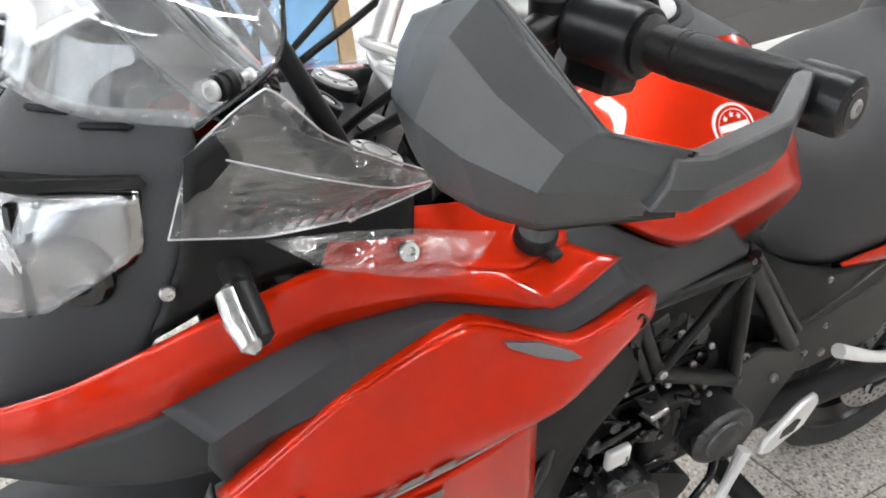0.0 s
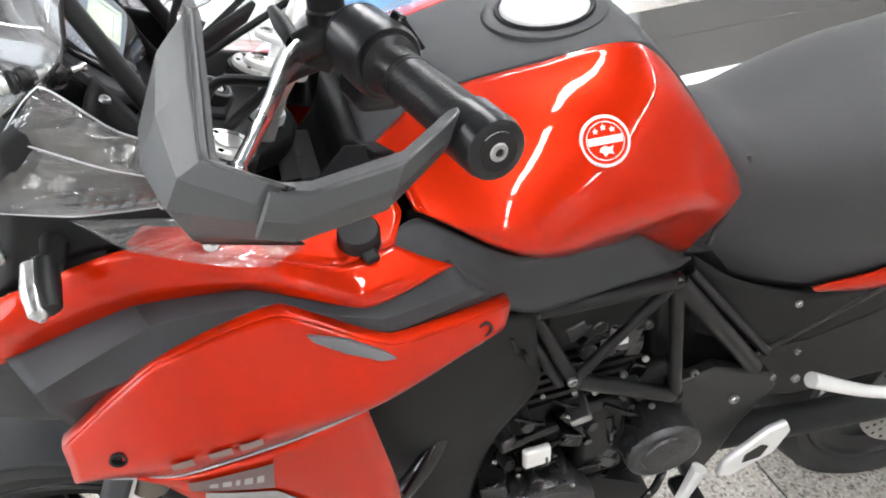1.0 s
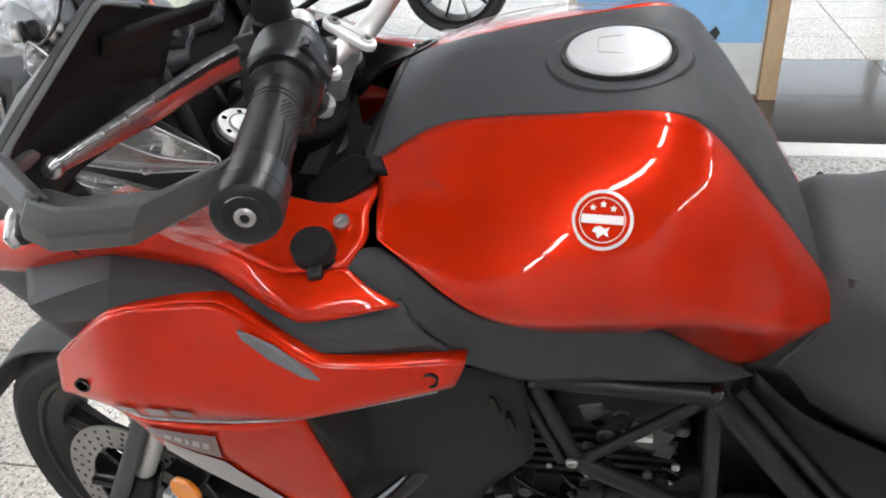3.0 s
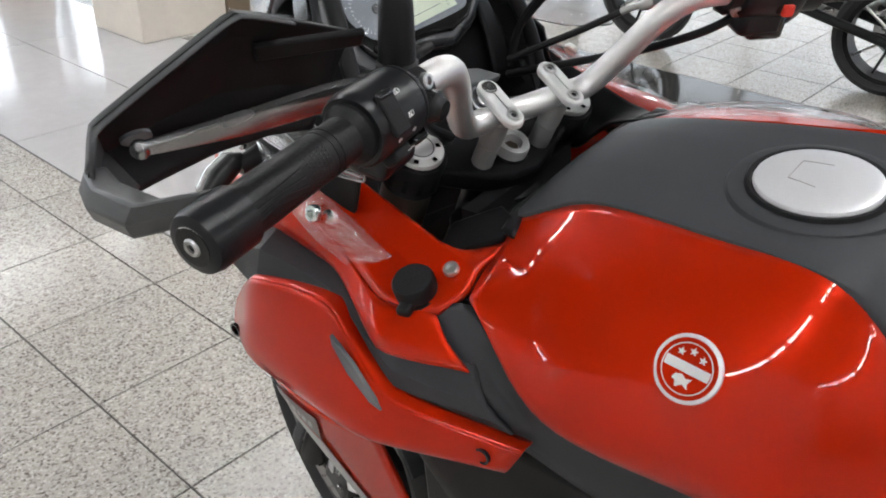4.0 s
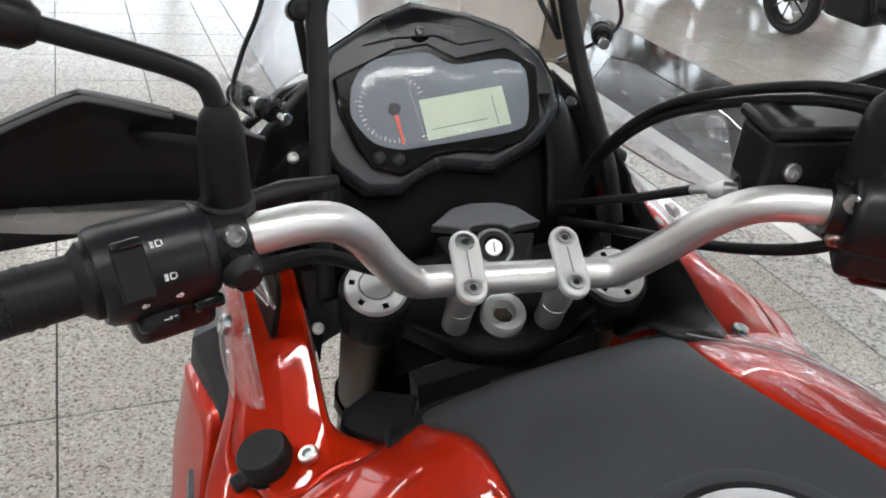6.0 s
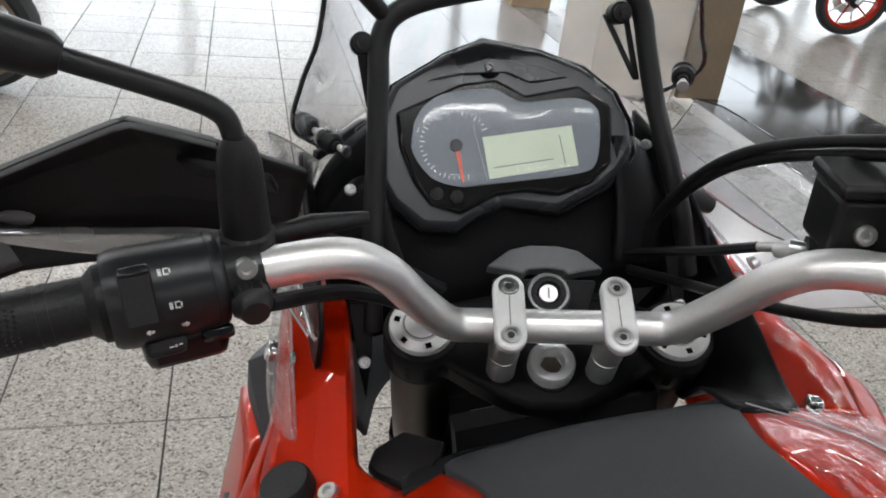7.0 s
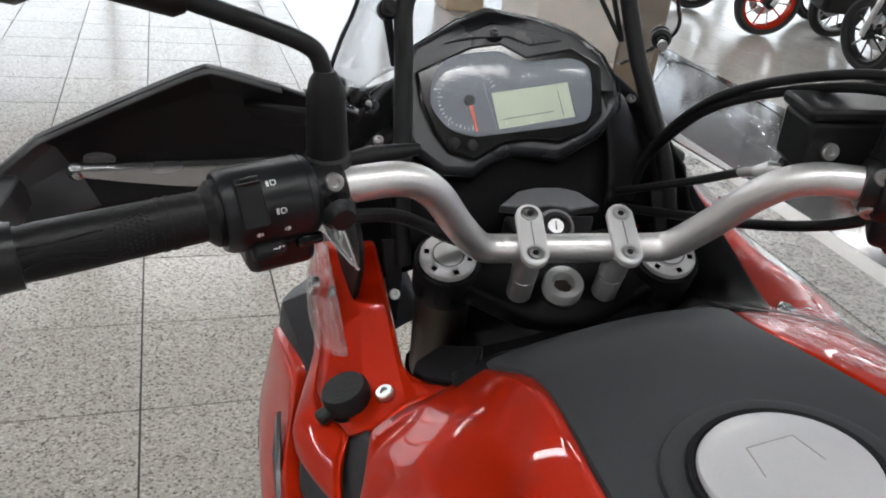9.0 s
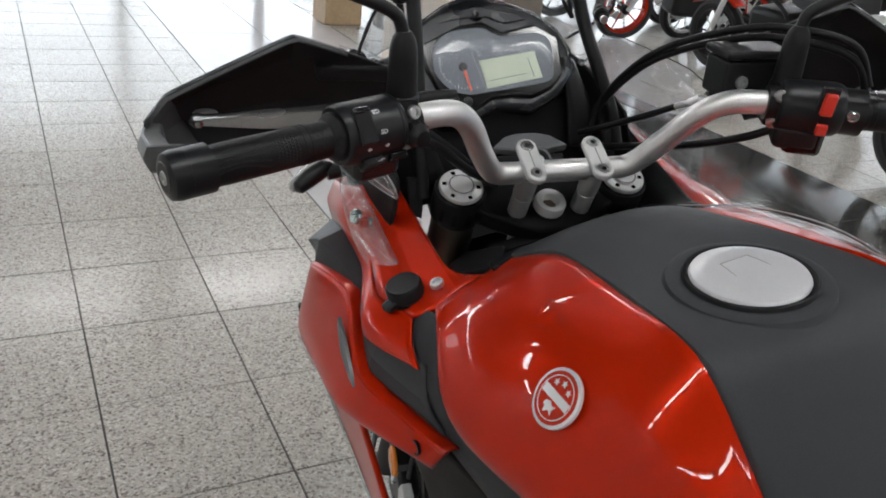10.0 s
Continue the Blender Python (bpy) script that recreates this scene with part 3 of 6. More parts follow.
    for i in range(2):
        slab([(s * .2035, -.125 - i * .016, .815 - i * .03), (s * .2035, -.130 - i * .016, .812 - i * .03), (s * .2035, -.136 - i * .016, .79 - i * .03), (s * .2035, -.131 - i * .016, .79 - i * .03)], (-s * .01, 0, 0), bm)
    link("shroud_vent", bm, GLOSSBLACK, bike, "")


def plug_and_screw():
    for s in (-1, 1):
        bolt((s * .186, .004, 1.0235 if s < 0 else 1.012), (s * .35, 0, 1), .0075, bike)
    m = place((-.212, .024, 1.004), (-.25, 0, 1))
    p = link("socket_cap", lathe([(.017, 0), (.018, .004), (.02, .006), (.02, .019), (.018, .022), (0, .022)], 28), RUBBER, bike, "round black rubber socket cap", m)
    link("socket_tab", box(.014, .03, -.007, .007, .003, .012), RUBBER, p, "", m @ Matrix.Rotation(radians(-75), 4, "Z"), bevel=.003)
    link("socket_ring", lathe([(.021, -.002), (.021, .004), (.018, .004)], 28), BLACK, p, "", m)


def seat():
    st = [(-.395, .1, .82, .80), (-.43, .105, .88, .745), (-.47, .115, .918, .72), (-.53, .138, .912, .702), (-.6, .152, .925, .692), (-.70, .16, .945, .70), (-.80, .155, .955, .73), (-.86, .15, .965, .74)]
    rows = []
    for y, w, zt, zb in st:
        rows.append([(-w * .9, y, zb), (-w, y, zb + (zt - zb) * .35), (-w * .93, y, zb + (zt - zb) * .8), (-w * .6, y, zt - .004), (0, y, zt), (w * .6, y, zt - .004), (w * .93, y, zb + (zt - zb) * .8), (w, y, zb + (zt - zb) * .35), (w * .9, y, zb)])
    st_ = link("rider_seat", sheet(rows, 40, 30, 0.9, 1.0, (0, 0, 1)), SEAT, bike, "black textured vinyl rider seat", solid=0.01)
    for s in (-1, 1):
        link("seat_piping", tube([(s * .118, -.42, .8), (s * .105, -.455, .845), (s * .1, -.475, .88), (s * .09, -.478, .905)], .004, 8, 14), GREY, st_, "")
    rows = []
    for y, w, zt, zb in [(-.84, .13, .955, .86), (-.88, .14, 1.0, .86), (-.96, .14, 1.02, .86), (-1.15, .12, 1.04, .88), (-1.25, .08, 1.03, .92)]:
        rows.append([(-w, y, zb), (-w * 1.02, y, (zt + zb) / 2), (-w * .8, y, zt - .006), (0, y, zt), (w * .8, y, zt - .006), (w * 1.02, y, (zt + zb) / 2), (w, y, zb)])
    link("pillion_seat", sheet(rows, 30, 24, 0.9, 1.0, (0, 0, 1)), SEAT, bike, "black vinyl pillion seat", solid=0.01)
    for s in (-1, 1):
        t = [[(.15, -.575, .705), (.16, -.7, .72), (.165, -.85, .79), (.15, -1.0, .87), (.1, -1.2, .93)],
             [(.152, -.578, .698), (.165, -.7, .70), (.17, -.86, .755), (.155, -1.0, .825), (.1, -1.2, .9)],
             [(.148, -.59, .69), (.155, -.7, .675), (.16, -.87, .715), (.145, -1.0, .78), (.09, -1.2, .87)]]
        link("tail_panel", sheet([mx(r, s) for r in t], 24, 8, .9, .7, (s, 0, 0)), RED, bike, "red tail panel under the seat", solid=.005)
        u = [[(.12, -.40, .79), (.14, -.46, .745), (.147, -.58, .69), (.15, -.72, .675)], [(.13, -.40, .72), (.14, -.46, .68), (.145, -.58, .63), (.148, -.72, .62)], [(.125, -.42, .65), (.135, -.48, .62), (.14, -.56, .59), (.14, -.6, .585)]]
        link("rear_side_cover", sheet([mx(r, s) for r in u], 20, 10, .7, .7, (s, 0, 0)), SHROUD, bike, "dark grey cover below the seat", solid=.004)
        bolt((s * .152, -.556, .684), (s, 0, 0), .0055, bike, material=DULL)


def trellis():
    for s in (-1, 1):
        J = dict(a=(.168, -.164, .81), b=(.172, -.219, .677), c=(.163, -.355, .797), d=(.172, -.372, .589), e=(.155, -.506, .581), f=(.17, -.152, .791), g=(.17, -.201, .675), h=(.15, -.378, .797), i=(.145, -.53, .592))
        for p, q, w in (("a", "c", .0105), ("a", "b", .009), ("b", "c", .0075), ("c", "d", .0095), ("b", "d", .0115), ("c", "e", .0135), ("f", "g", .007), ("h", "i", .0075)):
            link("frame_tube", tube([(s * x, y, z) for x, y, z in (J[p], J[q])], w, 14), BLACK, bike, "black steel frame tube")
        for p in "abcd":
            bm = bmesh.new()
            bmesh.ops.create_uvsphere(bm, u_segments=12, v_segments=8, radius=.0125, matrix=Matrix.Translation((s * J[p][0], J[p][1], J[p][2])))
            link("weld_node", bm, GLOSSBLACK, bike, "")
        link("frame_gusset", slab(mx([(.14, -.381, .596), (.14, -.44, .606), (.14, -.535, .56), (.14, -.55, .53), (.14, -.5, .46), (.14, -.475, .4), (.14, -.45, .36), (.14, -.42, .36), (.14, -.40, .44), (.14, -.392, .54)], s), (s * .022, 0, 0)), CASE, bike, "dark grey swingarm pivot plate", bevel=.004)
        bolt((s * .163, -.478, .53), (s, 0, 0), .008, bike, material=DULL)
        bolt((s * .163, -.535, .555), (s, 0, 0), .006, bike, material=DULL)
        bolt((s * .183, -.212, .69), (s, 0, 0), .007, bike, material=DULL)


DULL = mat("dull_steel", (0.42, 0.42, 0.42), 0.32, 1.0, 0, 0.2, 300, wear=0.2)


def engine():
    bm = box(-.13, .13, -.40, .0, .36, .60)
    link("crankcase", bm, ENGINE, bike, "black engine crankcase", bevel=.02)
    cyl = link("cylinder_block", box(-.13, .13, -.32, -.1, .59, .78), ENGINE, bike, "black finned cylinder block", bevel=.006)
    for i in range(9):
        z = .6 + i * .017
        link("cooling_fin", box(-.145, .145, -.33, -.09, z, z + .008), ENGINE, cyl, "")
    link("rear_inner_plate", slab([(-.125, -.5, .56), (-.125, -.6, .6), (-.125, -.8, .62), (-.125, -.84, .5), (-.125, -.8, .43), (-.125, -.62, .44), (-.125, -.52, .47)], (.02, 0, 0)), ENGINE, bike, "black plate ahead of the rear wheel", bevel=.004)
    link("battery_box", box(-.105, .105, -.64, -.36, .44, .79), ENGINE, bike, "", bevel=.015)
    rows = []
    for z, w, y0, y1 in ((.205, .08, -.27, -.06), (.24, .13, -.33, -.035), (.34, .15, -.37, -.005), (.44, .155, -.24, .01)):
        rows.append([(-w, y0, z), (-w, y1, z), (w, y1, z), (w, y0, z), (-w, y0, z)])
    link("belly_pan", sheet(rows, 20, 12, .1, .9, None), DEEP, bike, "black belly pan under the engine", solid=.004)
    for s in (-1, 1):
        m = place((s * .14, -.185, .408), (s, 0, 0)) @ Matrix.Scale(.86, 4)
        c = link("engine_cover", lathe([(.088, 0), (.088, .045), (.083, .055), (.07, .06), (.066, .058), (0, .06)], 40), CASTING, bike, "round rough dark engine cover", m)
        for a in range(0, 360, 60):
            bolt((.078 * math.cos(radians(a)), .078 * math.sin(radians(a)), .052), (0, 0, 1), .006, c, xf=m)
        m = place((s * .13, -.353, .497), (s, 0, 0))
        pts = [(.055 * math.cos(a) * (1.12 if math.cos(a) > 0 else 1), .05 * math.sin(a), 0) for a in [math.pi * j / 10 for j in range(20)]]
        g = link("sprocket_cover", slab(pts, (0, 0, .07)), CASTING, bike, "rough dark grey sprocket cover", m, bevel=.008)
        bm = lathe([(.035, .07), (.033, .074), (.012, .075), (0, .078)], 24)
        link("cover_boss", bm, CASTING, g, "", m)
        link("engine_side_block", box(s * .13, s * .165, -.31, -.235, .44, .60), ENGINE, bike, "black engine side casting", bevel=.012)
        link("inlet_block", box(s * .12, s * .148, -.335, -.185, .70, .795), SHROUD, bike, "dark grey air box side", bevel=.01)
        link("plug_connector", box(s * .15, s * .158, -.30, -.265, .703, .712), SILVER, bike, "pale connector tag")
        for (y, z, r) in ((-.15, .48, .006), (-.205, .5, .006), (-.27, .52, .007), (-.285, .48, .005), (-.255, .56, .006), (-.115, .53, .006), (-.3, .565, .006), (-.32, .59, .006), (-.35, .555, .007), (-.185, .64, .005), (-.23, .63, .006), (-.25, .66, .005), (-.125, .62, .012), (-.24, .545, .008), (-.26, .62, .007), (-.3, .64, .008), (-.225, .585, .009), (-.08, .55, .008), (-.33, .66, .007), (-.41, .6, .009), (-.28, .59, .01), (-.145, .57, .007)):
            bolt((s * .155, y, z), (s, .1, .3), r * .7, bike, material=DULL)
        link("clip_plate", box(s * .168, s * .18, -.19, -.15, .525, .56), SILVER, bike, "silver clip", bevel=.004)
        for a, b, q in (((.16, -.21, .6), (.165, -.25, .53), .006), ((.15, -.24, .66), (.165, -.3, .6), .005), ((.16, -.13, .56), (.17, -.2, .59), .007), ((.165, -.27, .6), (.16, -.33, .545), .0045), ((.15, -.29, .47), (.16, -.28, .57), .008)):
            link("engine_hose", tube([Vector((s * a[0], a[1], a[2])), Vector((s * (a[0] + .012), (a[1] + b[1]) / 2, (a[2] + b[2]) / 2 + .012)), Vector((s * b[0], b[1], b[2]))], q, 10, 12), GLOSSBLACK, bike, "")
    # castings, brackets and clamps on the flanks of the engine
    rnd = random.Random(11)
    for s in (-1, 1):
        for i in range(46):
            y, z = rnd.uniform(-.325, -.1), rnd.uniform(.44, .625)
            if (y + .353) ** 2 + (z - .497) ** 2 < .07 ** 2:
                continue
            a, b, h = rnd.uniform(.006, .02), rnd.uniform(.005, .013), rnd.uniform(.008, .03)
            m = Matrix.Translation((s * .15, y, z)) @ Matrix.Rotation(rnd.uniform(-.7, .7), 4, "X") @ Matrix.Rotation(rnd.uniform(-.35, .35), 4, "Z")
            w = CASTING if i % 3 else (DULL if i % 2 else GLOSSBLACK)
            if i % 4 == 0:
                link("engine_stud", tube([Vector((-s * .02, 0, 0)), Vector((s * h, 0, 0))], b * .8, 12), w, bike, "", m)
            elif i % 4 == 1:
                link("engine_cable", tube([Vector((s * .01, -a * 1.6, -b)), Vector((s * (.014 + h * .4), 0, b * .6)), Vector((s * .01, a * 1.6, -b * .4))], .0032, 8, 10), GLOSSBLACK, bike, "", m)
            else:
                link("engine_casting", box(-.02 if s > 0 else -h, h if s > 0 else .02, -a, a, -b, b), w, bike, "", m, bevel=.003)
        for i in range(14):
            y, z = rnd.uniform(-.34, -.23), rnd.uniform(.61, .74)
            a, b = rnd.uniform(.008, .02), rnd.uniform(.006, .016)
            m = Matrix.Translation((s * .138, y, z)) @ Matrix.Rotation(rnd.uniform(-.8, .8), 4, "X")
            link("inlet_fitting", box(-.012, .012, -a, a, -b, b) if i % 2 else tube([Vector((-.012, 0, 0)), Vector((.012, 0, 0))], a * .8, 14), (CASTING, GLOSSBLACK, CASE)[i % 3], bike, "", m, bevel=.003)
        link("throttle_body", tube([(s * .10, -.29, .70), (s * .15, -.30, .715)], .026, 20), CASTING, bike, "dark metal throttle body")
    # header pipes in front of the engine
    for x in (-.06, .06):
        link("header_pipe", tube([(x, -.04, .66), (x * 1.2, .035, .62), (x * 1.1, .06, .5), (x, .02, .36), (x * .8, -.1, .31)], .02, 14, 24), GLOSSBLACK, bike, "dark exhaust header pipe")
    link("radiator", box(-.17, .17, .03, .065, .6, .86), ENGINE, bike, "black radiator core", bevel=.006)
    bm = bmesh.new()
    for i in range(24):
        box(-.165, .165, .065, .068, .606 + i * .0105, .610 + i * .0105, bm)
    link("radiator_core", bm, BLACK, bike, "")
    for s in (-1, 1):
        link("radiator_duct", slab(mx([(.17, .1, .80), (.17, -.05, .80), (.17, -.04, .5), (.17, .06, .47), (.17, .11, .56)], s), (-s * .012, 0, 0)), ENGINE, bike, "black radiator side duct", bevel=.004)
    link("air_box", box(-.12, .12, -.36, -.02, .78, .98), ENGINE, bike, "", bevel=.02)


def footrests():
    for s in (-1, 1):
        pts = [(.20, -.452, .398), (.20, -.462, .428), (.20, -.525, .478), (.20, -.555, .484), (.20, -.565, .462), (.20, -.545, .418), (.20, -.478, .388)]
        link("heel_plate", slab(mx(pts, s), (-s * .012, 0, 0)), SILVER, bike, "silver aluminium heel plate", bevel=.004)
        link("heel_plate_hole", slab(mx([(.2012, -.49, .418), (.2012, -.492, .436), (.2012, -.518, .45), (.2012, -.53, .442), (.2012, -.52, .42)], s), (-s * .002, 0, 0)), GLOSSBLACK, bike, "")
        f = link("footrest", slab([(s * .15, -.40, .335), (s * .27, -.40, .33), (s * .27, -.44, .33), (s * .15, -.44, .335)], (0, 0, .02)), RUBBER, bike, "black rubber footrest", bevel=.006)
        link("shift_lever", tube([(s * .19, -.425, .42), (s * .195, -.40, .36), (s * .2, -.38, .32), (s * .21, -.36, .31)], [.012, .009, .01, .012], 10, 12), SILVER, bike, "silver foot lever")
        link("lever_toe", tube([(s * .19, -.37, .315), (s * .25, -.37, .315)], .011, 12), RUBBER, bike, "")
        link("pillion_peg_arm", tube([(s * .19, -.58, .56), (s * .195, -.692, .497), (s * .2, -.78, .47)], [.012, .0095, .011], 12, 12), SILVER, bike, "silver pillion footrest bracket")
        bolt((s * .165, -.565, .6), (s, 0, 0), .005, bike, material=DULL)
        bolt((s * .165, -.575, .54), (s, 0, 0), .007, bike, material=DULL)
        link("subframe_tube", tube([(s * .13, -.52, .58), (s * .15, -.8, .72)], .011, 12), GLOSSBLACK, bike, "")
    link("side_stand", tube([(-.17, .1, .46), (-.195, .085, .43), (-.225, .04, .25), (-.268, -.01, .0), (-.272, -.014, -.03)], [.013, .012, .011, .010, .010], 10, 20), GLOSSBLACK, bike, "black side stand leg")
    link("stand_foot", slab([(-.3, -.035, -.05), (-.245, -.035, -.041), (-.245, .025, -.041), (-.3, .025, -.05)], (0, 0, .01)), GLOSSBLACK, bike, "")
    link("stand_pivot", box(-.2, -.14, .07, .13, .42, .49), CASE, bike, "", bevel=.012)
    link("gear_lever", tube([(-.18, -.37, .425), (-.2, -.344, .415), (-.205, -.29, .36), (-.205, -.242, .308), (-.205, -.238, .262)], [.007, .006, .006, .006, .007], 10, 24, .5), GLOSSBLACK, bike, "black gear lever")
    # crash bar tube with its bright bend, and the stay towards the belly
    for s in (-1, 1):
        link("engine_guard_tube", tube([(s * .15, -.07, .69), (s * .195, -.02, .635), (s * .205, .06, .55), (s * .195, .116, .476), (s * .15, .13, .43), (0, .125, .41)], .013, 14, 30), GLOSSBLACK, bike, "black engine guard tube")


RIM = mat("rim_black", (0.012, 0.012, 0.013), 0.3, 0.3, 0, 0.15, 200)


def wheel(r, w, name_tyre, xf, parent, rim_material):
    """A cast wheel: tyre with tread blocks, rim, hub, spokes and brake disc, its axle along local x."""
    ty = link("tyre", lathe([(r * .79, -w * .36), (r * .83, -w * .46), (r * .89, -w * .5), (r * .955, -w * .4), (r * .99, -w * .2), (r, 0), (r * .99, w * .2), (r * .955, w * .4), (r * .89, w * .5), (r * .83, w * .46), (r * .79, w * .36), (r * .79, -w * .36)], 64, axis="X", hollow=True), TYRE, parent, name_tyre, xf)
    bm = bmesh.new()
    for i in range(44):
        a = 2 * math.pi * i / 44
        for sgn in (-1, 1):
            p = []
            for da, x in ((0, .05), (.05, .05), (.11, .36), (.06, .36)):
                aa, rr = a + da + (0 if sgn < 0 else .07), r * (1.0015 if x < .1 else .973)
                p.append((sgn * w * x, rr * math.cos(aa), rr * math.sin(aa)))
            bm.faces.new([bm.verts.new(q) for q in (p if sgn > 0 else p[::-1])])
    link("tread_pattern", bm, RUBBER, ty, "", xf)
    rim = link("rim", lathe([(r * .80, -w * .37), (r * .79, -w * .40), (r * .765, -w * .40), (r * .75, -w * .34), (r * .67, -w * .26), (r * .67, w * .26), (r * .75, w * .34), (r * .765, w * .40), (r * .79, w * .40), (r * .80, w * .37), (r * .80, -w * .37)], 64, axis="X", hollow=True), rim_material, parent, "cast wheel rim", xf)
    link("hub", lathe([(.0, -w * .5), (r * .12, -w * .5), (r * .15, -w * .3), (r * .15, w * .3), (r * .12, w * .5), (0, w * .5)], 28, axis="X"), rim_material, parent, "", xf)
    for i in range(6):
        a = 2 * math.pi * i / 6 + .3
        y, z = math.cos(a), math.sin(a)
        bm = tube([(0, r * .13 * y, r * .13 * z), (0, r * .45 * y, r * .45 * z), (0, r * .68 * y, r * .68 * z)], [r * .085, r * .06, r * .085], 8)
        link("spoke", bm, rim_material, parent, "", xf)
    for s in (-1, 1):
        d = link("brake_disc", lathe([(r * .36, s * w * .56), (r * .51, s * w * .56), (r * .51, s * (w * .56 + .004)), (r * .36, s * (w * .56 + .004)), (r * .36, s * w * .56)], 48, axis="X", hollow=True), DISC, parent, "drilled steel brake disc", xf)
        bm = bmesh.new()
        for i in range(30):
            a = 2 * math.pi * i / 30
            for q in (.39, .435, .48):
                aa = a + q
                ring = [bm.verts.new((s * (w * .56 + .0046), r * q * math.cos(aa) + .004 * math.cos(b), r * q * math.sin(aa) + .004 * math.sin(b))) for b in [math.pi * k / 4 for k in range(8)]]
                bm.faces.new(ring)
        link("disc_drilling", bm, GLOSSBLACK, d, "", xf)
        for i in range(6):
            a = 2 * math.pi * i / 6
            link("disc_carrier", tube([(s * w * .5, r * .1 * math.cos(a), r * .1 * math.sin(a)), (s * w * .6, r * .37 * math.cos(a), r * .37 * math.sin(a))], .010, 8), GLOSSBLACK, d, "", xf)


def front_end():
    ax = Vector((0, .05, -.842))
    wheel(.313, .12, "black front tyre", HEAD @ Matrix.Translation(ax) @ Matrix.Rotation(radians(-25), 4, "X"), bike, RIM)
    for s in (-1, 1):
        x = s * .104
        link("fork_tube", tube([(x, .029, -.02), (x, .022, -.5)], .0275, 28), mat_fork, bike, "grey fork tube", HEAD)
        link("fork_leg", tube([(x, .048, -.43), (x, .048, -.44), (x, .05, -.55), (x, .05, -.56), (x, .053, -.72), (x, .054, -.73)], [.025, .027, .027, .019, .017, .015], 24), SILVER, bike, "silver fork leg", HEAD)
        c = link("fork_cap", lathe([(.0, .004), (.017, .004), (.0185, .0015), (.0295, .0015), (.0308, -.001), (.0308, -.004)], 40), SILVER, bike, "silver fork cap", HEAD @ Matrix.Translation((x, .029, .003)) @ Matrix.Scale(.86, 4))
        link("cap_groove", lathe([(.0158, .0042), (.0160, .0046), (.0172, .0046), (.0174, .0042)], 36, hollow=True), PLATE, c, "", HEAD @ Matrix.Translation((x, .029, .003)) @ Matrix.Scale(.86, 4))
        link("fork_clamp", lathe([(.0305, -.005), (.0315, -.009), (.0315, -.045), (.028, -.05)], 32), DEEP, bike, "", HEAD @ Matrix.Translation((x, .029, .003)))
        for i in range(6):
            a = i * math.pi / 3 + .3
            link("cap_notch", box(-.0028, .0028, -.0028, .0028, .0012, .0024), GLOSSBLACK, c, "", HEAD @ Matrix.Translation((x, .029, .003)) @ Matrix.Rotation(a, 4, "Z") @ Matrix.Translation((0, .0202, -.0003)) @ Matrix.Scale(.85, 4))
        link("fork_guard", sheet([[(x - s * .01, .075, -.42), (x - s * .01, .08, -.6), (x - s * .01, .1, -.80)], [(x + s * .028, .07, -.42), (x + s * .03, .075, -.6), (x + s * .026, .09, -.82)], [(x + s * .036, .04, -.44), (x + s * .038, .045, -.6), (x + s * .032, .06, -.83)]], 16, 10, 1, 1, (s, 0, 0)), GREY, bike, "dark grey fork guard", HEAD, solid=.004)
        link("fork_foot", tube([(x, .05, -.7), (x, .05, -.8), (x, .05, -.848)], [.022, .024, .026], 18), ENGINE, bike, "black fork foot", HEAD)
        cal = link("brake_caliper", box(s * .072, s * .11, -.06, .01, -.84, -.73), CASE, bike, "dark brake caliper", HEAD, bevel=.008)
        link("caliper_body", slab([(s * .112, y, z) for y, z in ((-.005, -.72), (.012, -.722), (.0, -.80), (-.016, -.798))], (-s * .03, 0, 0)), SILVER, cal, "bright caliper edge", HEAD, bevel=.003)
        link("caliper_bracket", slab([(s * .112, y, z) for y, z in ((-.085, -.70), (-.05, -.705), (-.045, -.735), (-.06, -.77), (-.08, -.74))], (-s * .02, 0, 0)), SILVER, cal, "bright caliper bracket", HEAD, bevel=.003)
        for y, z in ((-.03, -.75), (-.045, -.79), (-.01, -.7)):
            bolt((s * .112, y, z), (s, 0, 0), .007, cal, xf=HEAD)
        link("brake_hose", tube([(s * .09, -.03, -.73), (s * .1, -.045, -.6), (s * .08, -.03, -.45)], .005, 8, 16), RUBBER, bike, "black brake hose", HEAD)
        m = HEAD @ place((s * .125, -.03, -.645), (s, 0, 0))
        link("reflector", lathe([(.027, 0), (.027, .004), (.024, .007), (0, .008)], 28), AMBER, bike, "round amber reflector", m)
        link("reflector_stay", box(s * .1, s * .126, -.045, .01, -.66, -.63), BLACK, bike, "", HEAD)
    # yokes
    arc = [(.104 + .032 * math.cos(radians(q)), .029 + .032 * math.sin(radians(q))) for q in (110, 80, 50, 20, -10, -40, -70, -100, -125)]
    pts = [(.045, .07)] + arc + [(.062, -.012), (.034, -.028), (.018, -.034)]
    pts = [(-x, y) for x, y in pts] + pts[::-1]
    link("upper_yoke", slab([(x, y, -.012) for x, y in pts], (0, 0, -.028)), PITCH, bike, "black upper fork yoke", HEAD, bevel=.005)
    link("lower_yoke", slab([(x, y, -.2) for x, y in pts], (0, 0, -.035)), DEEP, bike, "", HEAD, bevel=.005)
    link("steering_stem", tube([(0, 0, -.02), (0, 0, -.22)], .03, 20), BLACK, bike, "", HEAD)
    link("stem_nut", lathe([(.0, -.008), (.0095, -.008), (.0105, .001), (.0175, .002), (.019, -.001), (.019, -.012)], 32), SILVER, bike, "steel stem nut", HEAD)
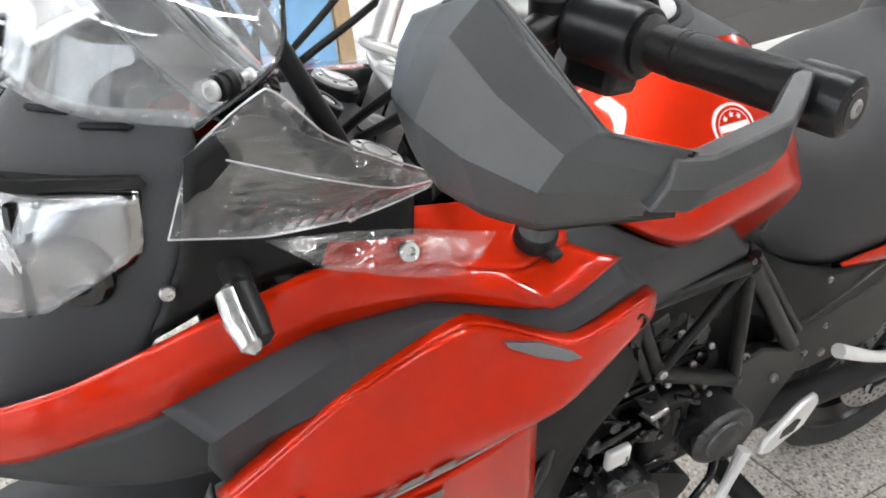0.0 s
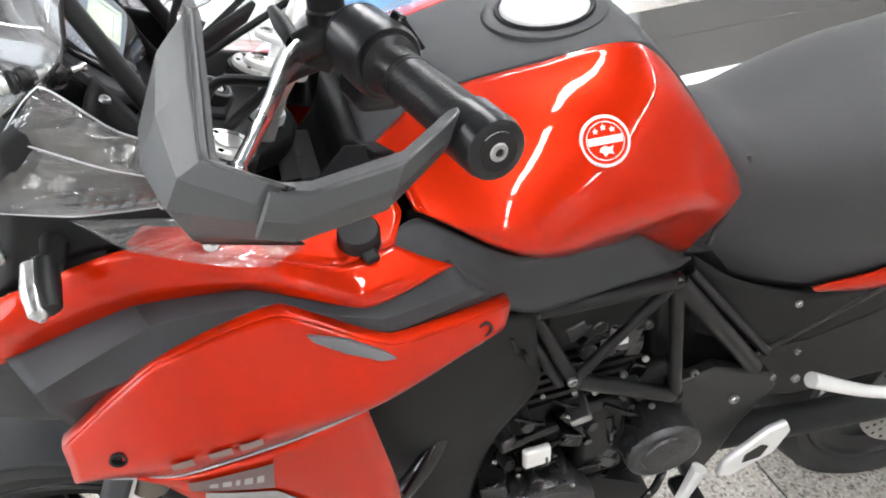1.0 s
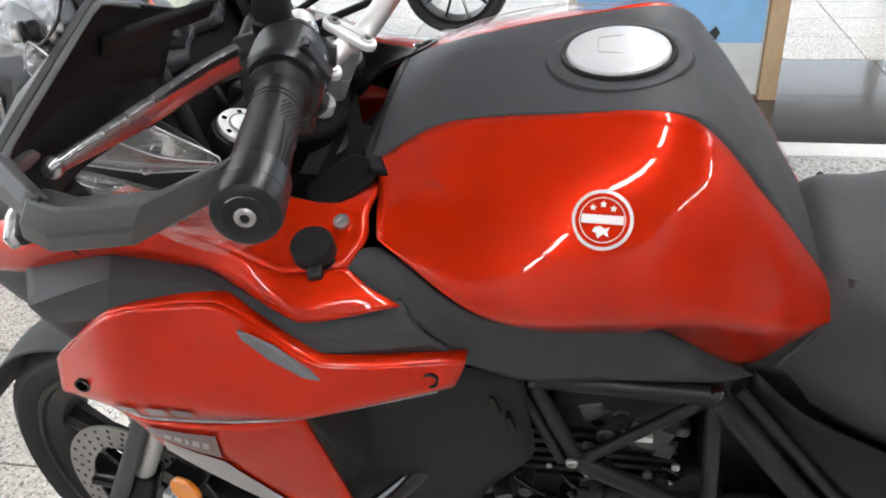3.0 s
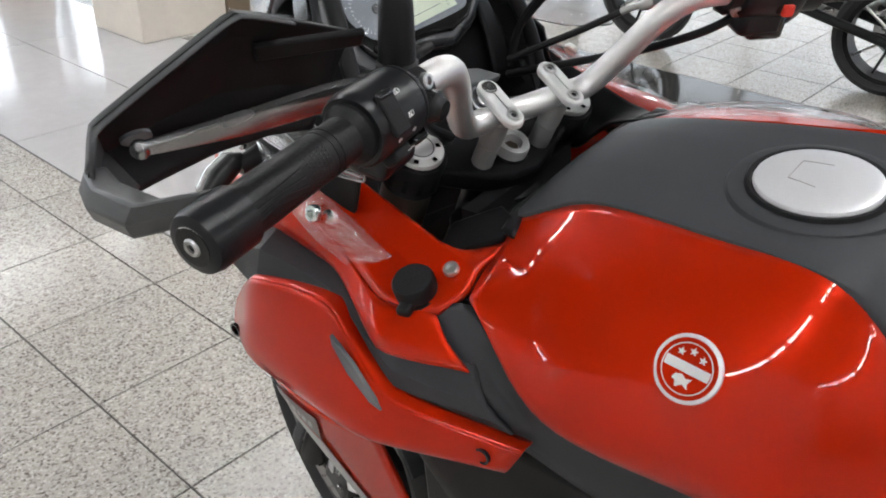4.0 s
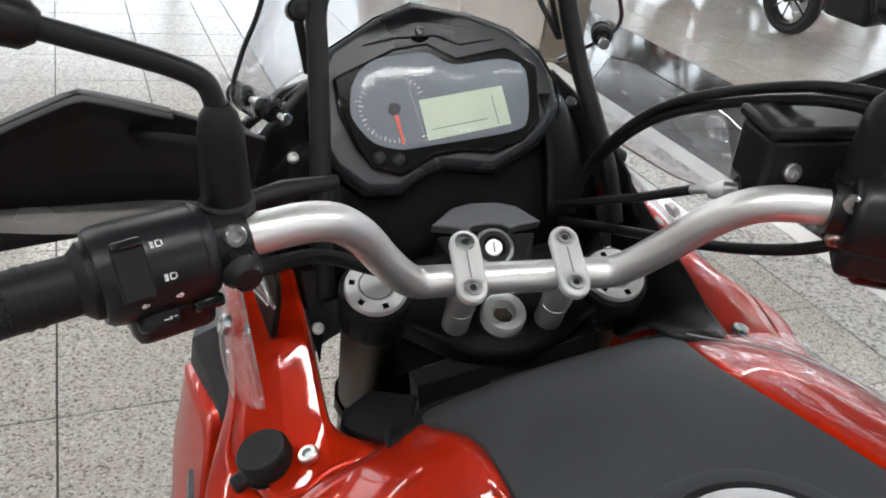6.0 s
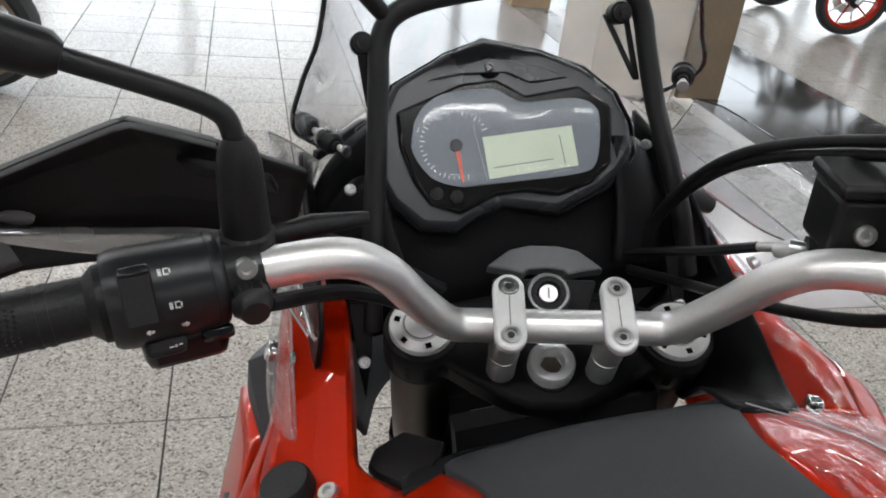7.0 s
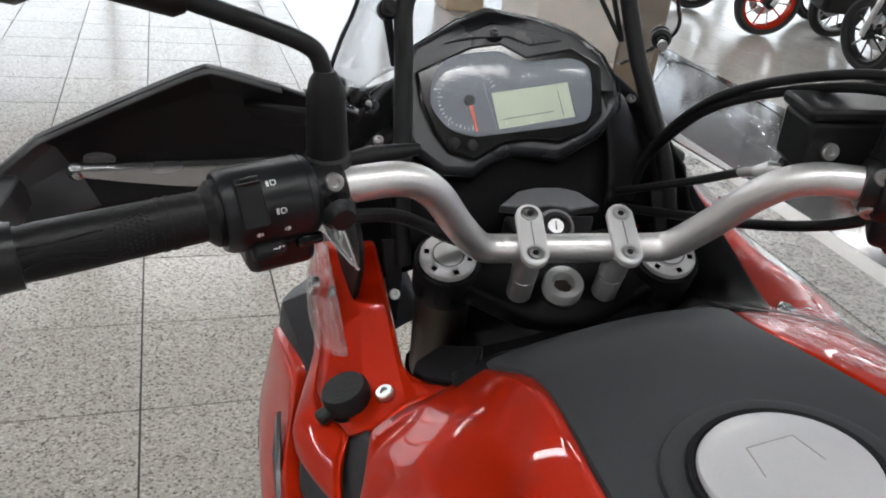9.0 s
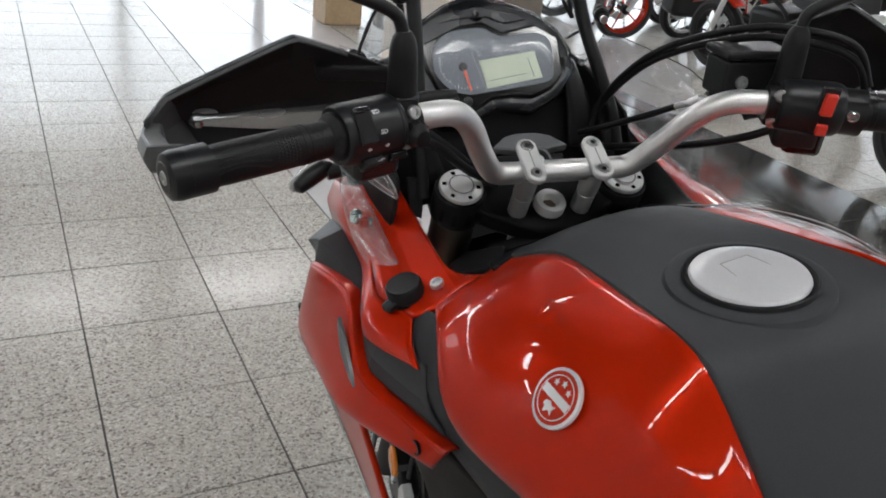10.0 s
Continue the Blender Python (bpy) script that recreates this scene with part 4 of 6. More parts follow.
    link("stem_recess", lathe([(.0, -.0072), (.0088, -.0072), (.0092, -.0085)], 6), RUST, bike, "brown hexagon recess of the stem nut", HEAD)
    link("stem_washer", lathe([(.0, -.010), (.021, -.010), (.021, -.013)], 32), DEEP, bike, "", HEAD)
    # ignition lock in front of the stem
    m = HEAD @ place((0, .062, -.006), (0, -.25, 1))
    k = link("ignition_lock", lathe([(.0, .012), (.008, .012), (.009, .014), (.0135, .013), (.014, .015), (.018, .015), (.019, .01), (.019, -.02)], 36), DEEP, bike, "black ignition lock with steel barrel", m)
    link("lock_ring", lathe([(.0098, .0142), (.0102, .0165), (.0142, .0165), (.0148, .0148)], 32, hollow=True), DEEP, k, "black ring round the key barrel", m)
    link("lock_bezel", lathe([(.0145, .0152), (.0148, .0166), (.0168, .0166), (.0174, .0152)], 36, hollow=True), PLATE, k, "grey ring of the lock", m)
    link("lock_barrel", lathe([(.0075, .011), (.0075, .0155), (0, .016)], 24), SILVER, k, "pale steel key barrel", m)
    link("key_slot", box(-.0007, .0007, -.0045, .0045, .0155, .0163), PLATE, k, "", m)
    pts = [(-.05, .086), (-.03, .104), (-.012, .109), (.012, .109), (.03, .104), (.05, .086), (.03, .083), (.019, .079), (.015, .084), (0, .0855), (-.015, .084), (-.019, .079), (-.03, .083)]
    link("lock_shroud", slab([(x, y + .003, .002) for x, y in pts], (0, 0, -.012)), PLATE, bike, "grey plate above the ignition lock", HEAD, bevel=.002)
    link("lock_base", slab([(-.045, .083, -.006), (-.03, .04, -.006), (.03, .04, -.006), (.045, .083, -.006)], (0, 0, -.03)), DEEP, bike, "", HEAD, bevel=.003)
    # front mudguard
    rows = []
    for a in range(20, 151, 10):
        aa = radians(a)
        rr = .335
        rows.append([(x, rr * math.cos(aa) - abs(x) * .15 * math.cos(aa), (rr - abs(x) * .25) * math.sin(aa)) for x in (-.075, -.06, 0, .06, .075)])
    link("front_mudguard", sheet(rows, 14, 26, 1, 1, None), GREY, bike, "dark grey front mudguard", HEAD @ Matrix.Translation(ax) @ Matrix.Rotation(radians(-25), 4, "X"), solid=.004, flip=True)


RUST = mat("dull_brown_steel", (0.13, 0.1, 0.08), 0.5, 0.4, 0, 0.3, 300)
RISER = mat("riser_grey", (0.48, 0.48, 0.48), 0.35, 0.6, 0, 0.08, 400)
mat_fork = mat("fork_grey", (0.19, 0.17, 0.145), 0.35, 0.7, 0, 0.1, 300, wear=.15)


def handlebar():
    half = [(0, .003, .05), (.058, .003, .05), (.083, .001, .056), (.105, -.004, .092), (.127, -.010, .138), (.15, -.018, .165), (.19, -.034, .178), (.30, -.079, .196), (.415, -.126, .213)]
    path = [(-x, y, z) for x, y, z in half[::-1]] + half[1:]
    bar = link("handlebar", tube(path, .0127, 28, 90, .9), ALU, bike, "satin silver aluminium handlebar", HEAD)
    for s in (-1, 1):
        # clamp: riser, cap, two screws
        pts = []
        for i in range(24):
            a = 2 * math.pi * i / 24
            pts.append((s * .04 + .0125 * math.cos(a) * .95, .003 + .0125 * math.sin(a) + (.0205 if math.sin(a) > 0 else -.0185), .062))
        cl = link("bar_clamp", slab(pts, (0, 0, .0085)), SILVER, bike, "silver handlebar clamp", HEAD, bevel=.002)
        link("riser", lathe([(.0116, -.02), (.0116, .016), (.0108, .0165), (.0108, .0185), (.0122, .0195), (.0122, .052)], 28), RISER, cl, "silver riser post", HEAD @ Matrix.Translation((s * .04, -.002, 0)))
        link("clamp_seam", box(s * .04 - .0004, s * .04 + .0004, -.008, .016, .0702, .0708), PLATE, cl, "", HEAD)
        for y in (-.0165, .0245):
            m = HEAD @ Matrix.Translation((s * .04, y, .0705))
            sc = link("clamp_screw", lathe([(.0078, -.001), (.0078, .0003), (.0068, .0003), (.0064, .0022), (.0042, .0024), (.0038, .0006), (0, .0006)], 24), CHROME, cl, "", m)
            link("screw_socket", lathe([(.0029, .0006), (.0029, .0012), (0, .0012)], 6), CASE, sc, "", m)
        A, B = Vector((s * .262, -.064, .19)), Vector((s * .380, -.1122, .2078))
        d = (B - A).normalized()
        A = A + d * (.012 if s < 0 else -.014)
        g = link("grip", tube([A, A + d * .002, A + d * .006, A + d * .0085, A + d * .012, B - d * .012, B], [.0215, .022, .0218, .0195, .0166, .0175, .0168], 28), RUBBER, bike, "black rubber grip", HEAD)
        for q in (.030, .036):
            link("grip_ring", tube([A + d * q, A + d * (q + .003)], .0174, 28), RUBBER, g, "", HEAD)
        # leaf-shaped relief towards the rider
        u = (Vector((0, -1, .5)) - d * Vector((0, -1, .5)).dot(d)).normalized()
        w = d.cross(u)
        bm = bmesh.new()
        for i in range(7):
            for j in range(9):
                a = -.5 + j * .17 + (i % 2) * .085
                c = A + d * (.046 + i * .0032) + (u * math.cos(a) + w * math.sin(a)) * .0168
                n_ = u * math.cos(a) + w * math.sin(a)
                e_ = w * math.cos(a) - u * math.sin(a)
                vs = [bm.verts.new(c + d * p + e_ * q) for p, q in ((-.0013, 0), (0, -.0011), (.0013, 0), (0, .0011))] + [bm.verts.new(c + n_ * .001)]
                for p in range(4):
                    bm.faces.new((vs[p], vs[(p + 1) % 4], vs[4]))
        bmesh.ops.recalc_face_normals(bm, faces=bm.faces)
        link("grip_knurl", bm, RUBBER, g, "", HEAD)
        for q in (-.35, 0, .35, .7):
            pts = []
            for i in range(9):
                f = i / 8
                a = q + .5 * math.sin(f * math.pi) * (.5 - q)
                pts.append(A + d * (.072 + .06 * f) + (u * math.cos(a) + w * math.sin(a)) * .0172)
            link("grip_rib", tube(pts, .0007, 6), RUBBER, g, "", HEAD)
        e = link("bar_end", tube([B, B + d * .003, B + d * .005, B + d * .03, B + d * .036, B + d * .038], [.0172, .0172, .0195, .0205, .019, .016], 28), SATIN, bike, "black bar end weight", HEAD)
        bolt(B + d * .0355, d, .006, e, material=DULL, xf=HEAD)
        link("bar_end_recess", tube([B + d * .0375, B + d * .0385], .0125, 24), BLACK, e, "", HEAD)
        switchgear(s, A, d)
        guard(s, A, B, d)
        mirror(s)


SATIN = mat("satin_black_plastic", (0.0085, 0.009, 0.0108), 0.32, 0, 0, 0.15, 600, 0.1, 900, spec=0.35)
LEVER = mat("lever_alloy", (0.38, 0.38, 0.39), 0.26, 0.95, 0, 0.06, 300)


def blade(pts, hs, ts, n=28):
    """A flat rounded bar along pts: half height hs and half thickness ts at each point."""
    c = spline(pts, n)
    h = [q.x for q in spline([(v, 0, 0) for v in hs], n, .5)]
    t = [q.x for q in spline([(v, 0, 0) for v in ts], n, .5)]
    rows = []
    for i, p in enumerate(c):
        dr = (c[min(i + 1, n - 1)] - c[max(i - 1, 0)]).normalized()
        v = (Vector((0, 0, 1)) - dr * dr.z).normalized()
        w = dr.cross(v)
        ring = []
        for j in range(16):
            a = 2 * math.pi * j / 16
            ca, sa = math.cos(a), math.sin(a)
            ring.append(p + v * h[i] * math.copysign(abs(ca) ** .7, ca) + w * t[i] * math.copysign(abs(sa) ** .7, sa))
        rows.append(ring)
    bm = bmesh.new()
    vs = grid(bm, rows, True)
    bm.faces.new(vs[0])
    bm.faces.new(vs[-1])
    bmesh.ops.recalc_face_normals(bm, faces=bm.faces)
    return bm


def switchgear(s, A, d):
    c0, c1 = A - d * .06, A + d * .002
    cp = c0 - d * (.004 if s < 0 else -.008)
    up = Vector((0, .26, .97)).normalized()
    up = (up - d * up.dot(d)).normalized()
    fw = d.cross(up) * (1 if s < 0 else -1)
    # round barrel
    bm = bmesh.new()
    rows = []
    for f, k in ((-.02, .8), (0, .9), (.05, .98), (.12, 1), (.85, 1.03), (.95, 1), (1, .93)):
        c = c0.lerp(c1, f)
        rows.append([c + (up * math.cos(a) + fw * math.sin(a)) * .0275 * k for a in [2 * math.pi * q / 32 for q in range(32)]])
    vs = grid(bm, rows, True)
    bm.faces.new(vs[0])
    bm.faces.new(vs[-1])
    bmesh.ops.recalc_face_normals(bm, faces=bm.faces)
    sw = link("switch_housing", bm, SATIN, bike, "black switch housing", HEAD)

    def facet(f, phi, lift, w, h, t, material, name, label="", bevel=True):
        """A small block on the barrel: f along it, phi degrees up from the rider's side."""
        p = radians(phi)
        n = up * math.sin(p) - fw * math.cos(p)
        q = up * math.cos(p) + fw * math.sin(p)
        m = HEAD @ Matrix.Translation(c0.lerp(c1, f) + n * lift) @ Matrix((d * s, q, n)).transposed().to_4x4()
        return link(name, box(-w / 2, w / 2, -h / 2, h / 2, 0, t), material, sw, label, m, bevel=min(w, h, t) * .3 if bevel else 0)

    def on(f, u, b):
        """A place on the housing: f along it, u up, b back towards the rider."""
        return c0.lerp(c1, f) + up * u - fw * b
    R = Matrix((d * s, up, -fw)).transposed().to_4x4()

    def face(f, u, b, w, h, t, material, name, label=""):
        m = HEAD @ Matrix.Translation(on(f, u, b)) @ R
        return link(name, box(-w / 2, w / 2, -h / 2, h / 2, 0, t), material, sw, label, m, bevel=min(w, h, t) * .3)
    link("lower_housing", box(-.024, .024, -.043, -.015, -.016, .021), SATIN, sw, "", HEAD @ Matrix.Translation(c0.lerp(c1, .42)) @ R, bevel=.007)
    if s < 0:
        facet(.74, 38, .0262, .017, .031, .004, DEEP, "rocker_switch", "black dip switch")
        facet(.74, 64, .0262, .0165, .006, .008, GLOSSBLACK, "switch_lip")
        facet(.6, -42, .026, .022, .014, .01, DEEP, "indicator_switch", "black indicator slider")
        facet(.14, -48, .026, .018, .016, .008, GLOSSBLACK, "horn_button", "black horn button")
        facet(.55, -68, .030, .02, .012, .008, GLOSSBLACK, "slider_foot")
        for f, phi, kind in ((.5, 60, 0), (.46, 22, 0), (.69, -6, 1), (.42, -5, 1), (.52, -24, 2)):
            e = dict(lift=.0284 if phi > -20 else .034, t=.0004, material=WHITE, name="pictogram", bevel=False)
            st = math.degrees(.0012 / .0275)
            if kind == 0:
                for q in (1.3, .65, 0, -.65, -1.3):
                    facet(f + .035, phi + q * st, w=.0019, h=.00045, **e)
                facet(f - .02, phi + 1.3 * st, w=.0026, h=.0005, **e)
                facet(f - .02, phi - 1.3 * st, w=.0026, h=.0005, **e)
                facet(f - .001, phi, w=.0006, h=.0036, **e)
                facet(f - .05, phi, w=.0006, h=.0026, **e)
            elif kind == 1:
                g_ = 1 if f > .5 else -1
                facet(f, phi + .55 * st, w=.0022, h=.0004, **e)
                facet(f, phi - .55 * st, w=.0022, h=.0004, **e)
                facet(f - g_ * .018, phi, w=.0004, h=.0014, **e)
                for q, h_ in ((.02, .0036), (.03, .0025), (.04, .0013)):
                    facet(f + g_ * q, phi, w=.0007, h=h_, **e)
            else:
                facet(f, phi, w=.0012, h=.0034, **e)
                facet(f + .04, phi - .5 * st, w=.0024, h=.0007, **e)
                facet(f - .04, phi + .5 * st, w=.0018, h=.0007, **e)
        link("housing_seam", tube([c0.lerp(c1, .1), c0.lerp(c1, .115)], .0279, 32), DEEP, sw, "", HEAD)
        # perch clamp, choke-like knob, screws
        bolt(cp - d * .008 + up * .014 - fw * .012, -fw + up * .4, .0065, sw, xf=HEAD)
        link("perch_clamp", tube([cp - d * .018, c0 - d * .001], .0185, 24), BLACK, sw, "black lever perch clamp", HEAD)
        link("perch_knob", lathe([(.012, 0), (.012, .009), (.009, .012), (.008, .017), (0, .018)], 24), BLACK, sw, "round black knob", HEAD @ place(cp - d * .008 - up * .004 - fw * .015, -fw))
        for i in range(12):
            a = math.pi * i / 6
            c = cp - d * .008 - up * .004 - fw * .0195 + (up * math.cos(a) + d * math.sin(a)) * .0118
            link("knob_rib", tube([c + fw * .004, c - fw * .004], .0011, 6), BLACK, sw, "", HEAD)
        bolt(cp - d * .008 - up * .022 - fw * .008, -fw - up, .005, sw, xf=HEAD)
    else:
        face(.66, .010, .0215, .018, .05, .006, CASE, "switch_plate", "grey switch plate")
        face(.66, .018, .0265, .0125, .024, .007, REDSWITCH, "engine_stop_switch", "red engine stop switch")
        face(.68, -.010, .0265, .0115, .012, .006, REDSWITCH, "start_button", "red start button")
        link("throttle_block", box(-.02, .02, -.042, .02, -.006, .018), GLOSSBLACK, sw, "black throttle housing", HEAD @ Matrix.Translation(on(.55, -.006, .002)) @ R, bevel=.006)
        link("throttle_drum", tube([c1 - d * .001, c1 + d * .022], .024, 28), BLACK, sw, "", HEAD)
        link("perch_clamp", tube([cp - d * .02, cp - d * .001], .018, 24), BLACK, sw, "black brake perch clamp", HEAD)
        bolt(cp - d * .01 + up * .014 - fw * .012, -fw + up * .3, .0065, sw, xf=HEAD)
        bolt(cp - d * .01 - up * .016 - fw * .01, -fw - up * .3, .0065, sw, xf=HEAD)
        bolt(c1 + d * .008 + up * .006 - fw * .022, -fw, .006, sw, xf=HEAD)
        # brake master cylinder and square reservoir
        lm = HEAD @ Matrix.Translation((0, .012, .208)) @ Matrix.Rotation(radians(-24), 4, "X")
        mc = link("brake_reservoir", box(.150, .224, .001, .045, -.052, -.01), BLACK, bike, "square black brake fluid reservoir", lm, bevel=.004)
        link("reservoir_lid", box(.147, .227, -.001, .047, -.0095, 0), BLACK, mc, "", lm, bevel=.003)
        bolt((.169, .001, -.033), (0, -1, .2), .0068, mc, xf=lm)
        link("master_cylinder", tube([(.225, -.005, .15), (.15, .012, .14)], .011, 18), BLACK, mc, "", HEAD)
        link("banjo", tube([(.152, .012, .14), (.143, .015, .138), (.136, .02, .13)], [.006, .0075, .005], 14), CHROME, mc, "steel banjo fitting", HEAD)
    # lever
    p0, p1, p2, p3 = (Vector((s * x, y, z)) for x, y, z in ((.214, -.010, .160), (.25, -.001, .153), (.32, .004, .146), (.391, .012, .14)))
    lv = link("lever", blade([p0, p1, p2, p3], [.0125, .0135, .0115, .0052], [.0065, .006, .005, .0044]), LEVER, bike, "silver hand lever", HEAD)
    bm = bmesh.new()
    bmesh.ops.create_uvsphere(bm, u_segments=16, v_segments=10, radius=.0075, matrix=Matrix.Translation(p3))
    link("lever_ball", bm, LEVER, lv, "", HEAD)
    link("lever_perch", tube([cp - d * .01 + fw * .012, p0 + Vector((s * .004, .004, 0))], [.014, .012], 16), BLACK, lv, "black lever perch", HEAD)
    link("guard_strut", slab([(s * .2, .03, .178), (s * .275, .07, .15), (s * .27, .074, .13), (s * .198, .034, .16)], (0, .005, .003)), DEEP, lv, "black guard strut", HEAD, bevel=.002)
    if s < 0:
        link("cable_boot", tube([p0 + Vector((.004, .006, 0)), p0 + Vector((.04, .02, .0)), p0 + Vector((.075, .03, -.004))], [.007, .0075, .0045], 16), RUBBER, lv, "rubber cable boot", HEAD)


def guard(s, A, B, d):
    """Hand guard: faceted shield in front of the lever and an arm to the bar end."""
    up = Vector((0, 0, 1))
    rails = [
        [(.185, .07, .145), (.245, .0735, .170), (.297, .0686, .194), (.36, .049, .176), (.4176, .0305, .158), (.436, -.014, .166)],
        [(.19, .074, .122), (.247, .081, .145), (.297, .082, .158), (.36, .067, .146), (.413, .042, .138), (.437, -.012, .150)],
        [(.2, .07, .086), (.25, .082, .095), (.3, .084, .1), (.355, .07, .103), (.408, .0445, .112), (.436, -.016, .140)],
        [(.225, .052, .06), (.265, .057, .062), (.312, .055, .063), (.355, .042, .07), (.391, .025, .083), (.424, -.033, .124)],
    ]
    if s > 0:
        # the right shield begins beyond the brake reservoir
        rails = [[(.215 + (x - .185) * .9, y, z + (.035 if k < 2 else .012) * min(1, max(0, (.43 - x) * 12))) for x, y, z in r] for k, r in enumerate(rails)]
    bm = sheet([[(s * x, y, z) for x, y, z in r] for r in rails], 26, 16, .06, .06, (0, 1, 0))
    g = link("hand_guard", bm, GUARD, bike, "dark grey plastic hand guard", HEAD, solid=.003, sharp=6)
    bm = sheet([[(s * (x - .001), y - .0045, z) for x, y, z in r] for r in rails], 26, 16, .06, .06, (0, -1, 0))
    rim = [Vector((s * x, y, z)) for x, y, z in rails[0][1:]]
    link("guard_rim", sheet([[q + Vector((0, .001, 0)) for q in rim], [q + Vector((-s * .003, -.008, -.0005)) for q in rim]], 26, 3, .15, .2, (0, 0, 1)), GUARD, g, "", HEAD, solid=.002, sharp=20)
    link("guard_liner", bm, DEEP, g, "black inner liner", HEAD, solid=.001, sharp=20)
    e = B + d * .012
    p = [Vector((s * .431, -.008, .143)), Vector((s * .432, -.03, .15)), Vector((s * .423, -.075, .181)), e + Vector((s * .002, .016, .0))]
    rows = []
    for q, w, h in zip(p, (.010, .012, .012, .011), (.021, .022, .021, .018)):
        rows.append([q + Vector((a * s, 0, b)) for a, b in ((-w, -h * .8), (w * .6, -h * .8), (w, 0), (w * .5, h * .8), (-w, h * .7), (-w * 1.1, 0))])
    bm = bmesh.new()
    vs = grid(bm, rows, True)
    bm.faces.new(vs[0])
    bm.faces.new(vs[-1])
    bmesh.ops.recalc_face_normals(bm, faces=bm.faces)
    link("guard_arm", bm, GUARD, g, "angular guard arm", HEAD, sharp=20, bevel=.002)
    link("guard_collar", tube([B + d * .002, B + d * .022], .0204, 24), SATIN, g, "", HEAD)
    m = HEAD @ Matrix.Translation((s * .384, .037, .122)) @ Matrix.Rotation(radians(90), 4, "X")
    link("guard_mark", lathe([(.012, -.004), (.012, .0), (.0, .001)], 24), PLATE, g, "small oval grey mark", m @ Matrix.Scale(.5, 4, (0, 1, 0)))


def mirror(s):
    b = Vector((s * .206, -.026, .178))
    up = Vector((0, .38, .92)).normalized()
    bt = link("mirror_boot", tube([b + up * .004, b + up * .016, b + up * .018, b + up * .06, b + up * .07, b + up * .076], [.0158, .0162, .0145, .0128, .0105, .0065], 24), RUBBER, bike, "black rubber mirror boot", HEAD)
    link("mirror_mount", box(-.014, .014, -.012, .012, -.03, .012), BLACK, bt, "", HEAD @ Matrix.Translation(b), bevel=.003)
    t = b + up * .076
    st = [t - up * .01, Vector((s * .207, .003, .246)), Vector((s * .212, .009, .259)), Vector((s * .23, .010, .271)), Vector((s * .285, .007, .298)), Vector((s * .345, .002, .327))]
    link("mirror_stem", tube(st, .0062, 14, 30, .8), BLACK, bt, "black mirror stem", HEAD)
    e = st[-1]
    dd = (st[-1] - st[-2]).normalized()
    link("mirror_neck", tube([e - dd * .068, e - dd * .062, e + dd * .01], [.008, .0125, .016], 18), BLACK, bt, "", HEAD)
    rows = []
    for f, w, h in ((0, .02, .015), (.2, .045, .03), (.6, .075, .035), (1, .07, .028), (1.1, .05, .02)):
        c = e + dd * .01 + Vector((s * .09 * f, -.01, .03 * f))
        rows.append([c + Vector((s * .0, math.sin(a) * .02, math.cos(a) * h)) + Vector((0, 0, 0)) for a in [2 * math.pi * k / 16 for k in range(16)]])
    bm = bmesh.new()
    vs = grid(bm, rows, True)
    bm.faces.new(vs[0])
    bm.faces.new(vs[-1])
    bmesh.ops.recalc_face_normals(bm, faces=bm.faces)
    link("mirror_head", bm, BLACK, bt, "black mirror housing", HEAD)


COWL = mat("cowl_black", (0.021, 0.0225, 0.026), 0.28, 0, 0, 0.12, 600, 0.2, 1000, spec=0.45)
DASH = Matrix.Translation((0, .248, 1.199)) @ Matrix(((1, 0, 0), (0, .62, -.785), (0, .785, .62))).to_4x4()


